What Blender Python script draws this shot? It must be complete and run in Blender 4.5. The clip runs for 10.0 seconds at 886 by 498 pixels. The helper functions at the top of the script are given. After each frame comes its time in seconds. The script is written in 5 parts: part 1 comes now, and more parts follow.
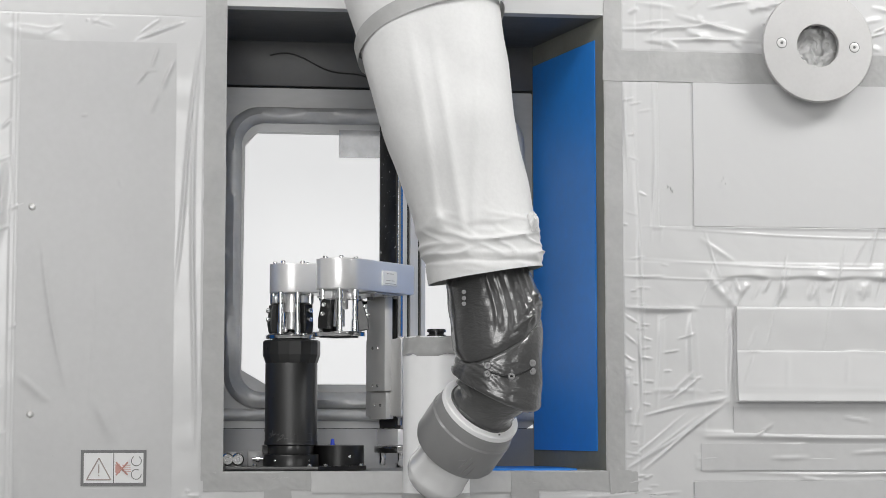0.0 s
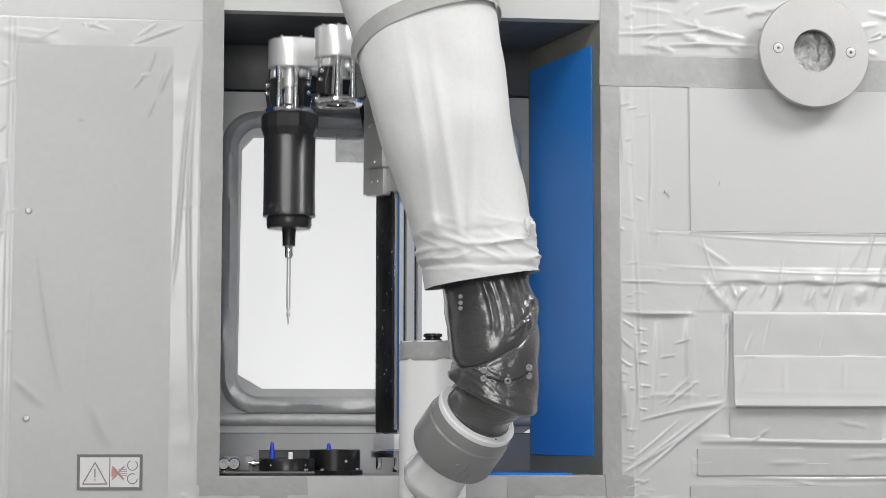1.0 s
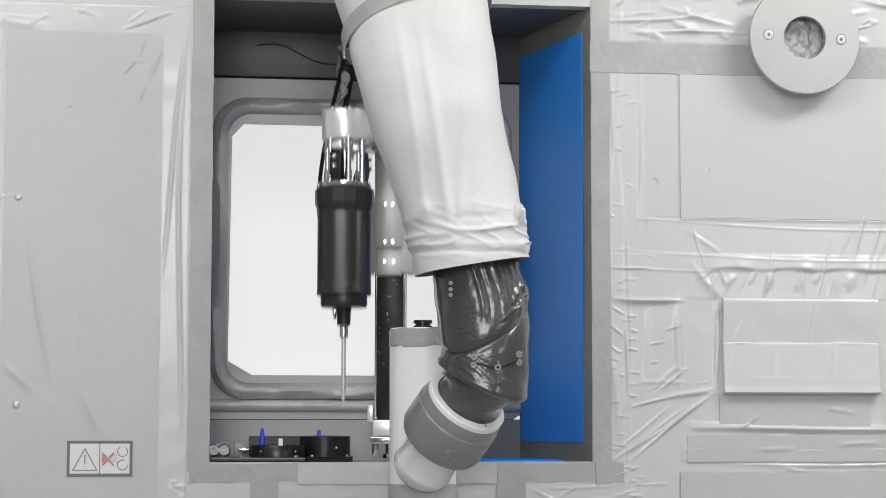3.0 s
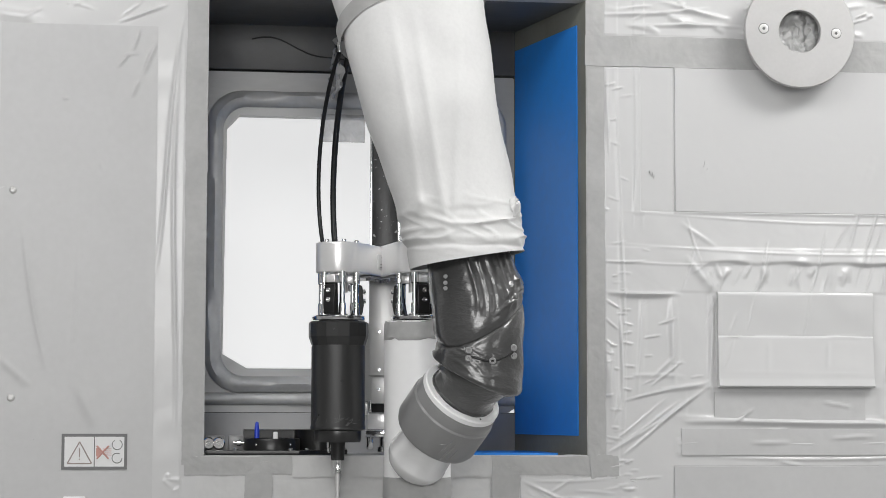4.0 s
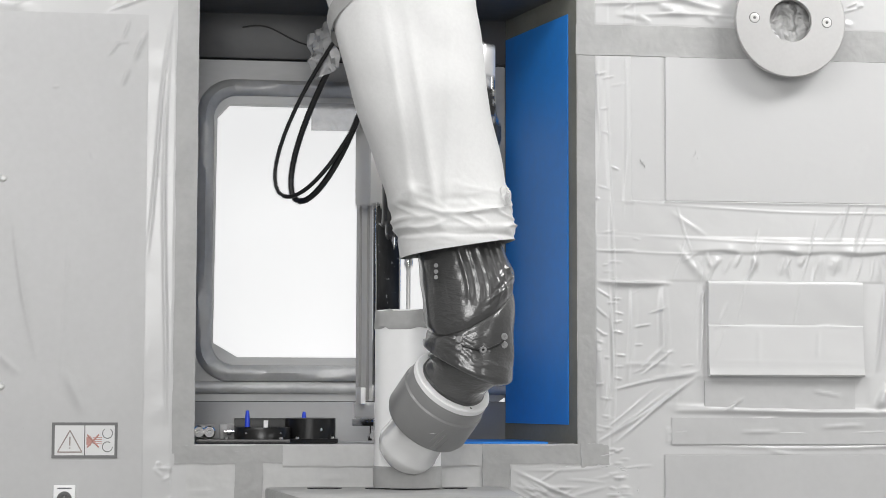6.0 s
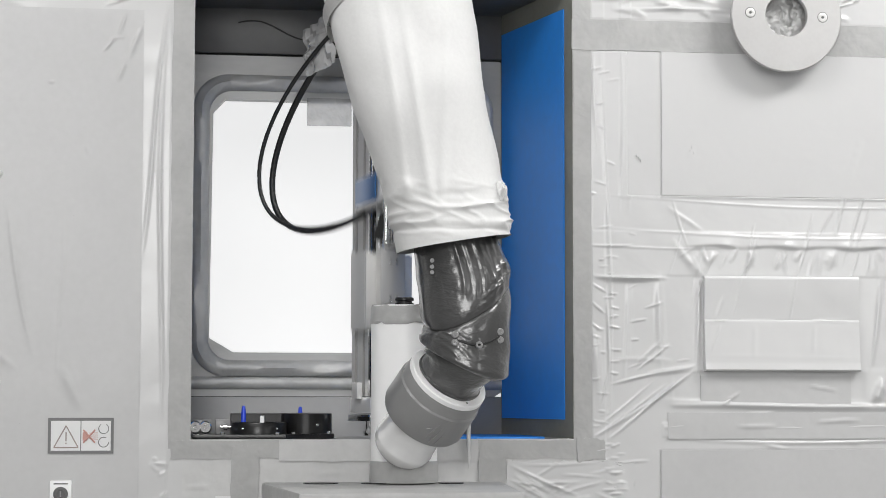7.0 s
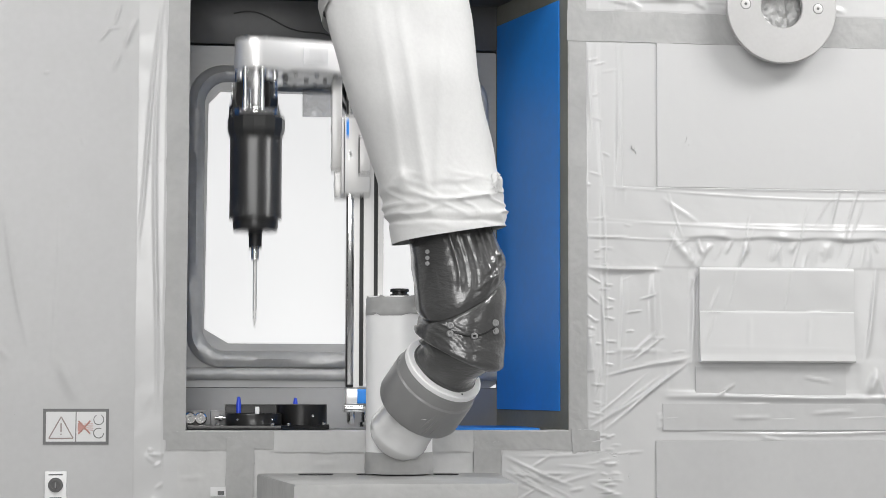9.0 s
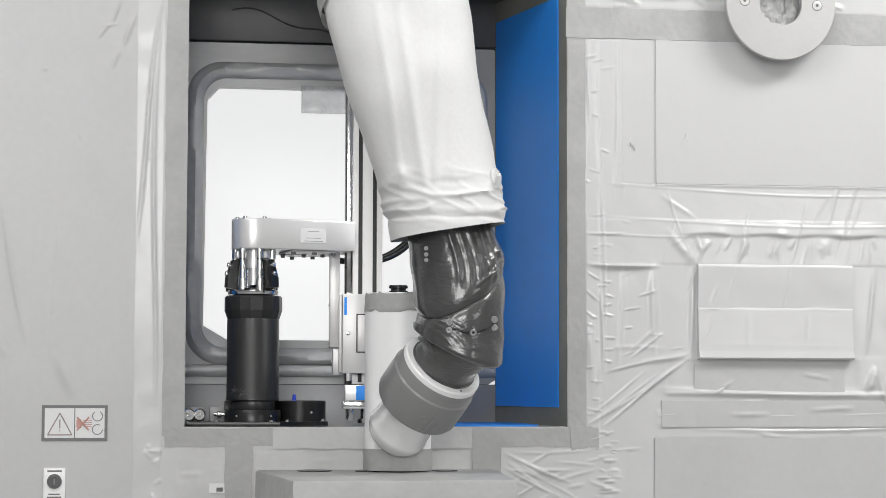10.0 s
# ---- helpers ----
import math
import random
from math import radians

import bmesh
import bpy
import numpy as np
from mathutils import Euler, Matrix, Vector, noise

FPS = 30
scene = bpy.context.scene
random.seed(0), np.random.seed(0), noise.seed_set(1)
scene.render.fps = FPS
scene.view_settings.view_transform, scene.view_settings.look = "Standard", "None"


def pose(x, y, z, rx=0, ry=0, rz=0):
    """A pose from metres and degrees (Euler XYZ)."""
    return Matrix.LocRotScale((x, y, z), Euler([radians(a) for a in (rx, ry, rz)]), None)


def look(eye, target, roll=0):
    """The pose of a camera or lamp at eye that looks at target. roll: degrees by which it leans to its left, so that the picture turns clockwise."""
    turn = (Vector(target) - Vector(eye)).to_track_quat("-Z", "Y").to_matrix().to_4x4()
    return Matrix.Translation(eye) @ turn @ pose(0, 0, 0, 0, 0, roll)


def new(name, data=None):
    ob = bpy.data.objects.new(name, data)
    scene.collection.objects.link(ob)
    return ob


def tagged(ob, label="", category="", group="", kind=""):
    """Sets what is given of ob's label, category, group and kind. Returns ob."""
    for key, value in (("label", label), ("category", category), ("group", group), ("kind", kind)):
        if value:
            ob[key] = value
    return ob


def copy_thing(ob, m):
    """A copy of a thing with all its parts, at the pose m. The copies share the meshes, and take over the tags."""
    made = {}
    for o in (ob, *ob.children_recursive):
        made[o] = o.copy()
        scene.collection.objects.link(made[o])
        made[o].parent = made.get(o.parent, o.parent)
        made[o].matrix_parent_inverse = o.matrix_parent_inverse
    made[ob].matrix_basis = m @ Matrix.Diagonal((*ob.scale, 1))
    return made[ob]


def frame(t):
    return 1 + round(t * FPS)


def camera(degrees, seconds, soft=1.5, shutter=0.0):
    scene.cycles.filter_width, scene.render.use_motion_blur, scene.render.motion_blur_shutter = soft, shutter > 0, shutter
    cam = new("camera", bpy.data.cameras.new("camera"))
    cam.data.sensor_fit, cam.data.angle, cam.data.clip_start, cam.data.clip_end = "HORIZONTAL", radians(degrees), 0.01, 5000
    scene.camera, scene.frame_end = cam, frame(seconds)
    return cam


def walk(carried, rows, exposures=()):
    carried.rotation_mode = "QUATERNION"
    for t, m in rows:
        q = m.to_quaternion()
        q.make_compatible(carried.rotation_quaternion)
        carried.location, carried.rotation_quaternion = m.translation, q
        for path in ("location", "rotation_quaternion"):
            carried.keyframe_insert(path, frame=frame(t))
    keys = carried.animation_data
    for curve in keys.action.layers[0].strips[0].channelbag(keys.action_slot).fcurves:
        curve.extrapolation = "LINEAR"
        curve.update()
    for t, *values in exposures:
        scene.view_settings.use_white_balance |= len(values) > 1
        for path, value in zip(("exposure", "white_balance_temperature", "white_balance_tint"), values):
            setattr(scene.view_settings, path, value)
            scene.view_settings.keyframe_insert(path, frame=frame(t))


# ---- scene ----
# ------------------------------------------------------------------ camera
EYE = (-0.43, -3.46, 1.076)
# seconds, turn to the right, tilt upwards, lean to the left, in degrees; the head stands on one spot and pans
AIM = [
    (0.0, 7.040, 5.159, -0.000),
    (0.5, 7.088, 5.308, -0.000),
    (1.0, 7.140, 5.291, 0.055),
    (1.5, 7.196, 5.216, 0.030),
    (2.0, 7.267, 5.106, 0.105),
    (2.5, 7.345, 5.005, 0.094),
    (4.0, 7.575, 4.711, 0.117),
    (4.5, 7.645, 4.637, 0.136),
    (5.0, 7.711, 4.559, 0.103),
    (5.5, 7.778, 4.473, 0.145),
    (7.0, 7.964, 4.247, 0.085),
    (7.5, 7.999, 4.183, 0.107),
    (8.0, 8.050, 4.113, 0.114),
    (8.5, 8.080, 4.058, 0.121),
    (9.0, 8.103, 3.993, 0.121),
    (9.5, 8.119, 3.946, 0.131),
    (10.0, 8.137, 3.895, 0.152),
]


def aimed(turn, tilt, lean):
    a, b = radians(turn), radians(tilt)
    way = Vector((math.sin(a) * math.cos(b), math.cos(a) * math.cos(b), math.sin(b)))
    return look(EYE, Vector(EYE) + way, lean)


cam = camera(2 * math.degrees(math.atan(784 / 3500)), 10.0, soft=0.8, shutter=0.5)
walk(cam, [(t, aimed(a, b, c)) for t, a, b, c in AIM], exposures=[(0.0, -0.06), (5.1, -0.06), (5.4, 0.07), (10.0, 0.07)])

# ------------------------------------------------------------------ light
world = bpy.data.worlds.new("world")
world.use_nodes = True
world.node_tree.nodes["Background"].inputs[0].default_value = (0.8, 0.82, 0.85, 1)
world.node_tree.nodes["Background"].inputs[1].default_value = 0.15
scene.world = world


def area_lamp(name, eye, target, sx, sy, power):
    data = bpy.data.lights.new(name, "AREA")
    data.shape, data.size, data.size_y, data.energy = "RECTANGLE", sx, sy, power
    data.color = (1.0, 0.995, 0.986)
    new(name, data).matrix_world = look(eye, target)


area_lamp("ceiling_lamp", (1.55, -1.2, 2.93), (0.5, 0.0, 1.5), 1.1, 0.7, 48)
area_lamp("ceiling_lamp", (-0.85, -1.65, 2.93), (-0.2, 0.0, 1.35), 1.5, 0.8, 38)
# unseen lamps behind the camera, added as frontal fill light
area_lamp("front_fill_lamp", (-0.9, -4.85, 1.9), (-0.5, 0.0, 1.35), 1.8, 1.0, 58)
area_lamp("front_fill_lamp", (2.75, -4.2, 1.8), (0.0, 0.0, 1.40), 1.6, 1.2, 22)


# ------------------------------------------------------------------ materials
def mat(name, colour, rough=0.5, metal=0.0, grain=40.0, vary=0.12, bump=0.15, coarse=4.0, stretch=(1, 1, 1), coat=0.0, ripple=0.0, waves=9.0):
    """A surface with fine grain and coarse stains, and an optional slow ripple of the film that covers it."""
    m = bpy.data.materials.new(name)
    m.use_nodes = True
    nt, n = m.node_tree, m.node_tree.nodes
    bsdf = n["Principled BSDF"]
    coord = n.new("ShaderNodeTexCoord")
    mapping = n.new("ShaderNodeMapping")
    mapping.inputs["Scale"].default_value = stretch
    nt.links.new(coord.outputs["Object"], mapping.inputs["Vector"])
    fine, big = n.new("ShaderNodeTexNoise"), n.new("ShaderNodeTexNoise")
    fine.inputs["Scale"].default_value, fine.inputs["Detail"].default_value = grain, 6
    big.inputs["Scale"].default_value, big.inputs["Detail"].default_value = coarse, 4
    for t in (fine, big):
        nt.links.new(mapping.outputs[0], t.inputs["Vector"])
    add = n.new("ShaderNodeMath")
    add.operation = "MULTIPLY_ADD"
    nt.links.new(fine.outputs["Fac"], add.inputs[0])
    add.inputs[1].default_value = 0.45
    nt.links.new(big.outputs["Fac"], add.inputs[2])
    span = n.new("ShaderNodeMapRange")
    nt.links.new(add.outputs[0], span.inputs["Value"])
    span.inputs["From Min"].default_value, span.inputs["From Max"].default_value = 0.45, 1.0
    span.inputs["To Min"].default_value, span.inputs["To Max"].default_value = 1 - vary, 1 + vary
    mul = n.new("ShaderNodeMix")
    mul.data_type, mul.blend_type = "RGBA", "MULTIPLY"
    mul.inputs["Factor"].default_value = 1.0
    mul.inputs["A"].default_value = (*colour, 1)
    nt.links.new(span.outputs[0], mul.inputs["B"])
    nt.links.new(mul.outputs["Result"], bsdf.inputs["Base Color"])
    rr = n.new("ShaderNodeMapRange")
    nt.links.new(fine.outputs["Fac"], rr.inputs["Value"])
    rr.inputs["To Min"].default_value, rr.inputs["To Max"].default_value = max(0.03, rough - 0.05), min(1, rough + 0.05)
    nt.links.new(rr.outputs[0], bsdf.inputs["Roughness"])
    bsdf.inputs["Metallic"].default_value = metal
    bsdf.inputs["Coat Weight"].default_value = coat
    bsdf.inputs["Coat Roughness"].default_value = 0.16
    b = n.new("ShaderNodeBump")
    b.inputs["Strength"].default_value, b.inputs["Distance"].default_value = bump, 0.002
    nt.links.new(fine.outputs["Fac"], b.inputs["Height"])
    if ripple:
        wave = n.new("ShaderNodeTexNoise")
        wave.inputs["Scale"].default_value, wave.inputs["Detail"].default_value = waves, 2
        wave.inputs["Distortion"].default_value = 0.6
        nt.links.new(mapping.outputs[0], wave.inputs["Vector"])
        b2 = n.new("ShaderNodeBump")
        b2.inputs["Strength"].default_value, b2.inputs["Distance"].default_value = ripple, 0.02
        nt.links.new(wave.outputs["Fac"], b2.inputs["Height"])
        nt.links.new(b2.outputs[0], b.inputs["Normal"])
    nt.links.new(b.outputs[0], bsdf.inputs["Normal"])
    return m


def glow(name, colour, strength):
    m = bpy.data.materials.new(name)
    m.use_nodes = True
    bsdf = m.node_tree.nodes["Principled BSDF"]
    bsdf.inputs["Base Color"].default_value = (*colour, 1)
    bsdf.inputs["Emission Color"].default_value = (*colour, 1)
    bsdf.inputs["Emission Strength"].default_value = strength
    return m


FILM = mat("masking_film", (0.57, 0.57, 0.57), 0.36, 0, 60, 0.010, 0.08, 3, ripple=0.10)
FILM_L = mat("masking_film_pale", (0.60, 0.60, 0.60), 0.23, 0, 60, 0.008, 0.04, 4, ripple=0.05, waves=14)
PANEL_L = mat("smooth_film", (0.60, 0.60, 0.60), 0.30, 0, 60, 0.008, 0.03, 3, ripple=0.03, waves=5)
PANEL = mat("painted_panel", (0.52, 0.52, 0.52), 0.40, 0, 80, 0.055, 0.05, 3.2, ripple=0.10, waves=4)
TAPE = mat("grey_tape", (0.405, 0.405, 0.40), 0.46, 0, 90, 0.10, 0.2, 14, stretch=(1, 1, 1), ripple=0.16, waves=22)
FOIL = mat("foil_tape", (0.53, 0.53, 0.525), 0.36, 0.12, 60, 0.14, 0.12, 7, ripple=0.28, waves=22)
FOIL_S = mat("smooth_foil_tape", (0.42, 0.42, 0.415), 0.38, 0.15, 60, 0.10, 0.08, 5, ripple=0.07, waves=9, stretch=(0.5, 1, 1.6))
TAPE_L = mat("pale_tape", (0.56, 0.56, 0.555), 0.42, 0, 90, 0.07, 0.15, 9, ripple=0.14, waves=14)
SHEET = mat("grey_sheet", (0.33, 0.33, 0.33), 0.42, 0.1, 60, 0.06, 0.08, 5, ripple=0.04)
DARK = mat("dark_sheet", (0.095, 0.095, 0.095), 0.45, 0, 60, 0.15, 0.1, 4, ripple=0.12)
BLUE = mat("blue_film", (0.028, 0.27, 0.84), 0.55, 0, 60, 0.10, 0.05, 3)
EDGE = mat("taped_edge", (0.22, 0.22, 0.19), 0.55, 0, 90, 0.15, 0.2, 10)
CLOTH = mat("white_sleeve", (0.69, 0.69, 0.685), 0.62, 0, 160, 0.06, 0.12, 7, ripple=0.16, waves=11)
GLOSSY = mat("glossy_film", (0.88, 0.88, 0.88), 0.15, 0.40, 60, 0.03, 0.02, 5, ripple=0.10, waves=16)
WHITE = mat("white_plastic", (0.92, 0.92, 0.92), 0.35, 0, 60, 0.03, 0.05, 5)
WRAP = mat("black_wrap", (0.052, 0.052, 0.052), 0.34, 0, 150, 0.12, 0.10, 10, coat=1.0, ripple=0.13, waves=90, stretch=(0.8, 0.8, 1.8))
SPLASH = mat("dried_paint", (0.10, 0.10, 0.10), 0.22, 0, 200, 0.2, 0.1, 20)
GREY = mat("grey_cover", (0.25, 0.25, 0.25), 0.30, 0, 80, 0.06, 0.01, 6)
ALU = mat("brushed_aluminium", (0.92, 0.915, 0.91), 0.30, 0.55, 300, 0.012, 0.008, 20, stretch=(1, 1, 0.02))
ALU_M = mat("anodised_aluminium", (0.64, 0.635, 0.625), 0.38, 0.35, 300, 0.02, 0.008, 20, stretch=(1, 1, 0.02))
REFLECTED_BLUE = mat("reflected_blue", (0.030, 0.13, 0.34), 0.34, 0.3, 60, 0.08, 0.05, 5)
STEEL = mat("polished_steel", (0.80, 0.80, 0.80), 0.14, 1.0, 60, 0.05, 0.03, 6)
BLACK = mat("black_anodised", (0.012, 0.012, 0.012), 0.3, 0, 80, 0.3, 0.08, 8)
CAN = mat("satin_black", (0.020, 0.020, 0.020), 0.36, 0, 70, 0.35, 0.02, 12, coat=0.2, stretch=(1, 1, 0.15))
SCUFFED = mat("scuffed_black", (0.016, 0.016, 0.016), 0.34, 0, 140, 1.0, 0.15, 30, stretch=(1, 1, 0.4))
RUBBER = mat("black_rubber", (0.012, 0.012, 0.012), 0.4, 0, 80, 0.2, 0.1, 10)
PAPER = mat("label_paper", (0.75, 0.75, 0.75), 0.5, 0, 60, 0.03, 0.02, 5)
INK = mat("grey_print", (0.12, 0.12, 0.12), 0.5, 0, 60, 0.1, 0.02, 5)
BROWN = mat("faded_print", (0.36, 0.30, 0.28), 0.5, 0, 60, 0.1, 0.02, 5)
RIVET = mat("dull_rivet", (0.30, 0.30, 0.30), 0.35, 0.4, 60, 0.1, 0.02, 5)
RED = mat("red_print", (0.55, 0.30, 0.26), 0.5, 0, 60, 0.1, 0.02, 5)
PEG = mat("blue_plastic", (0.03, 0.08, 0.70), 0.3, 0, 60, 0.1, 0.03, 5)
ROOM = mat("room_paint", (0.40, 0.40, 0.40), 0.6, 0, 40, 0.05, 0.1, 2)


def speckle(m, scale, cut, colour):
    """Chipped spots of another colour over a surface."""
    nt, n = m.node_tree, m.node_tree.nodes
    base = n["Principled BSDF"].inputs["Base Color"]
    under = base.links[0].from_socket
    coord, spots, edge, mix = n.new("ShaderNodeTexCoord"), n.new("ShaderNodeTexNoise"), n.new("ShaderNodeMapRange"), n.new("ShaderNodeMix")
    spots.inputs["Scale"].default_value, spots.inputs["Detail"].default_value = scale, 4
    edge.inputs["From Min"].default_value, edge.inputs["From Max"].default_value = cut, cut + 0.03
    mix.data_type = "RGBA"
    mix.inputs["B"].default_value = (*colour, 1)
    nt.links.new(coord.outputs["Object"], spots.inputs["Vector"])
    nt.links.new(spots.outputs["Fac"], edge.inputs["Value"])
    nt.links.new(edge.outputs[0], mix.inputs["Factor"])
    nt.links.new(under, mix.inputs["A"])
    nt.links.new(mix.outputs["Result"], base)


speckle(SCUFFED, 130, 0.66, (0.30, 0.30, 0.30))
speckle(PANEL, 55, 0.765, (0.30, 0.30, 0.30))
GLOW_WHITE = glow("glowing_backdrop", (0.98, 0.98, 0.98), 0.66)
CLEAR = mat("clear_film", (0.62, 0.62, 0.62), 0.16, 0, 60, 0.10, 0.05, 30, ripple=0.8, waves=40)
CLEAR.node_tree.nodes["Principled BSDF"].inputs["Alpha"].default_value = 0.45


# ------------------------------------------------------------------ mesh tools
def smooth(bm, angle=35):
    for f in bm.faces:
        f.smooth = True
    for e in bm.edges:
        if len(e.link_faces) == 2 and e.calc_face_angle() > radians(angle):
            e.smooth = False


def part(name, bm, material, parent=None, label="", m=None, soft=35):
    bmesh.ops.recalc_face_normals(bm, faces=bm.faces)
    smooth(bm, soft)
    me = bpy.data.meshes.new(name)
    bm.to_mesh(me)
    bm.free()
    me.materials.append(material)
    ob = new(name, me)
    if m is not None:
        ob.matrix_basis = m
    ob.parent = parent
    if label:
        ob["label"] = label
    return ob


def thing(name, label, category, m=None, group=""):
    ob = new(name)
    ob.empty_display_size = 0.05
    if m is not None:
        ob.matrix_basis = m
    return tagged(ob, label, category, group)


def box(x0, x1, y0, y1, z0, z1, bevel=0.0, bm=None, seg=2):
    bm = bm or bmesh.new()
    v = [bm.verts.new(p) for p in ((x0, y0, z0), (x1, y0, z0), (x1, y1, z0), (x0, y1, z0), (x0, y0, z1), (x1, y0, z1), (x1, y1, z1), (x0, y1, z1))]
    fs = [bm.faces.new([v[i] for i in q]) for q in ((0, 3, 2, 1), (4, 5, 6, 7), (0, 1, 5, 4), (1, 2, 6, 5), (2, 3, 7, 6), (3, 0, 4, 7))]
    if bevel:
        bmesh.ops.bevel(bm, geom=list({e for f in fs for e in f.edges}), offset=bevel, segments=seg, affect="EDGES", profile=0.5)
    return bm


def prism(outline, z0, z1, bevel=0.0, bm=None, turn=None):
    """An outline in x and y drawn up from z0 to z1; turn lays it elsewhere."""
    bm = bm or bmesh.new()
    turn = turn or Matrix()
    lo = [bm.verts.new(turn @ Vector((x, y, z0))) for x, y in outline]
    hi = [bm.verts.new(turn @ Vector((x, y, z1))) for x, y in outline]
    n = len(outline)
    fs = [bm.faces.new(lo[::-1]), bm.faces.new(hi)]
    fs += [bm.faces.new((lo[i], lo[(i + 1) % n], hi[(i + 1) % n], hi[i])) for i in range(n)]
    if bevel:
        bmesh.ops.bevel(bm, geom=list({e for f in fs[:2] for e in f.edges}), offset=bevel, segments=2, affect="EDGES", profile=0.5)
    return bm


def lathe(profile, n=40, bm=None, turn=None):
    """Profile of (radius, height) turned round z."""
    bm = bm or bmesh.new()
    turn = turn or Matrix()
    rings = []
    for r, z in profile:
        if r < 1e-6:
            rings.append([bm.verts.new(turn @ Vector((0, 0, z)))])
        else:
            rings.append([bm.verts.new(turn @ Vector((r * math.cos(2 * math.pi * i / n), r * math.sin(2 * math.pi * i / n), z))) for i in range(n)])
    for a, b in zip(rings, rings[1:]):
        for i in range(n):
            q = [a[i % len(a)], a[(i + 1) % len(a)], b[(i + 1) % len(b)], b[i % len(b)]]
            q = list(dict.fromkeys(q))
            if len(q) > 2:
                bm.faces.new(q)
    if profile[0] == profile[-1]:  # a closed section: a ring with a hole through it
        bmesh.ops.remove_doubles(bm, verts=rings[0] + rings[-1], dist=1e-7)
        return bm
    for ring in (rings[0], rings[-1]):
        if len(ring) > 2:
            bm.faces.new(ring)
    return bm


def rod(a, b, r, n=12, bm=None):
    a, b = Vector(a), Vector(b)
    turn = Matrix.Translation(a) @ (b - a).to_track_quat("Z", "Y").to_matrix().to_4x4()
    return lathe([(r, 0), (r, (b - a).length)], n, bm, turn)


def loft(rings, n=48, power=2.0, wobble=0.0, scale=20.0, caps=True):
    """Rings of (centre, half-width vector, half-depth vector); power over 2 makes them squarer."""
    bm = bmesh.new()
    made = []
    for c, a, b in rings:
        row = []
        for i in range(n):
            t = 2 * math.pi * i / n
            cs, sn = math.cos(t), math.sin(t)
            k = (abs(cs) ** power + abs(sn) ** power) ** (-1 / power)
            p = Vector(c) + Vector(a) * cs * k + Vector(b) * sn * k
            if wobble:
                p += (p - Vector(c)).normalized() * wobble * noise.noise(p * scale)
            row.append(bm.verts.new(p))
        made.append(row)
    for r0, r1 in zip(made, made[1:]):
        for i in range(n):
            bm.faces.new((r0[i], r0[(i + 1) % n], r1[(i + 1) % n], r1[i]))
    if caps:
        bm.faces.new(made[0][::-1])
        bm.faces.new(made[-1])
    return bm


def blend(rings, steps):
    """More rings between the given ones, on a smooth line through them."""
    out = []
    flat = [np.array([*c, *a, *b], float) for c, a, b in rings]
    for i in range(len(flat) - 1):
        p0, p1, p2, p3 = flat[max(i - 1, 0)], flat[i], flat[i + 1], flat[min(i + 2, len(flat) - 1)]
        for s in range(steps):
            t = s / steps
            q = 0.5 * ((2 * p1) + (p2 - p0) * t + (2 * p0 - 5 * p1 + 4 * p2 - p3) * t * t + (3 * p1 - p0 - 3 * p2 + p3) * t ** 3)
            out.append((q[:3], q[3:6], q[6:]))
    q = flat[-1]
    return out + [(q[:3], q[3:6], q[6:])]


def pipe(points, r, n=10, bm=None):
    """A tube along a line of points."""
    bm = bm or bmesh.new()
    pts = [Vector(p) for p in points]
    rows = []
    side = None
    for i, p in enumerate(pts):
        d = (pts[min(i + 1, len(pts) - 1)] - pts[max(i - 1, 0)]).normalized()
        if side is None:
            side = d.orthogonal().normalized()
        side = (side - d * side.dot(d)).normalized()
        up = d.cross(side)
        rr = r(i / (len(pts) - 1)) if callable(r) else r
        rows.append([bm.verts.new(p + (side * math.cos(2 * math.pi * k / n) + up * math.sin(2 * math.pi * k / n)) * rr) for k in range(n)])
    for a, b in zip(rows, rows[1:]):
        for k in range(n):
            bm.faces.new((a[k], a[(k + 1) % n], b[(k + 1) % n], b[k]))
    bm.faces.new(rows[0][::-1])
    bm.faces.new(rows[-1])
    return bm


FLAT = pose(0, 0, 0, 90, 0, 0)  # lays an outline of x and y up against the wall: y becomes z, height points at the room


def structure(ob, label, category):
    return tagged(ob, label, category, kind="structure")


# ------------------------------------------------------------------ the room and the niche
FLOOR_Z, BACK_Y, TOP_Z = 1.0, 0.32, 1.818
LEFT_X, RIGHT_X = -0.386, 0.286

bm = box(-3, LEFT_X, 0, 0.03, 0, 3)
box(RIGHT_X + 0.003, 3, 0, 0.03, 0, 3, bm=bm)
box(LEFT_X, RIGHT_X + 0.003, 0, 0.03, 0, FLOOR_Z, bm=bm)
box(LEFT_X, RIGHT_X + 0.003, 0, 0.03, TOP_Z, 3, bm=bm)
wall_front = structure(part("wall_front", bm, FILM), "cell wall masked all over with pale grey film", "wall")
structure(part("floor", box(-3, 3, -5, 0, -0.05, 0), ROOM), "plain grey painted workshop floor", "floor")
structure(part("ceiling", box(-3, 3, -5, 0, 3, 3.05), ROOM), "plain pale ceiling of the spray cell", "ceiling")
structure(part("wall_back", box(-3, 3, -5.05, -5, 0, 3), ROOM), "plain pale cell wall", "wall")
structure(part("wall_west", box(-3.05, -3, -5, 0.03, 0, 3), ROOM), "plain pale cell wall", "wall")
structure(part("wall_east", box(3, 3.05, -5, 0.03, 0, 3), ROOM), "plain pale cell wall", "wall")

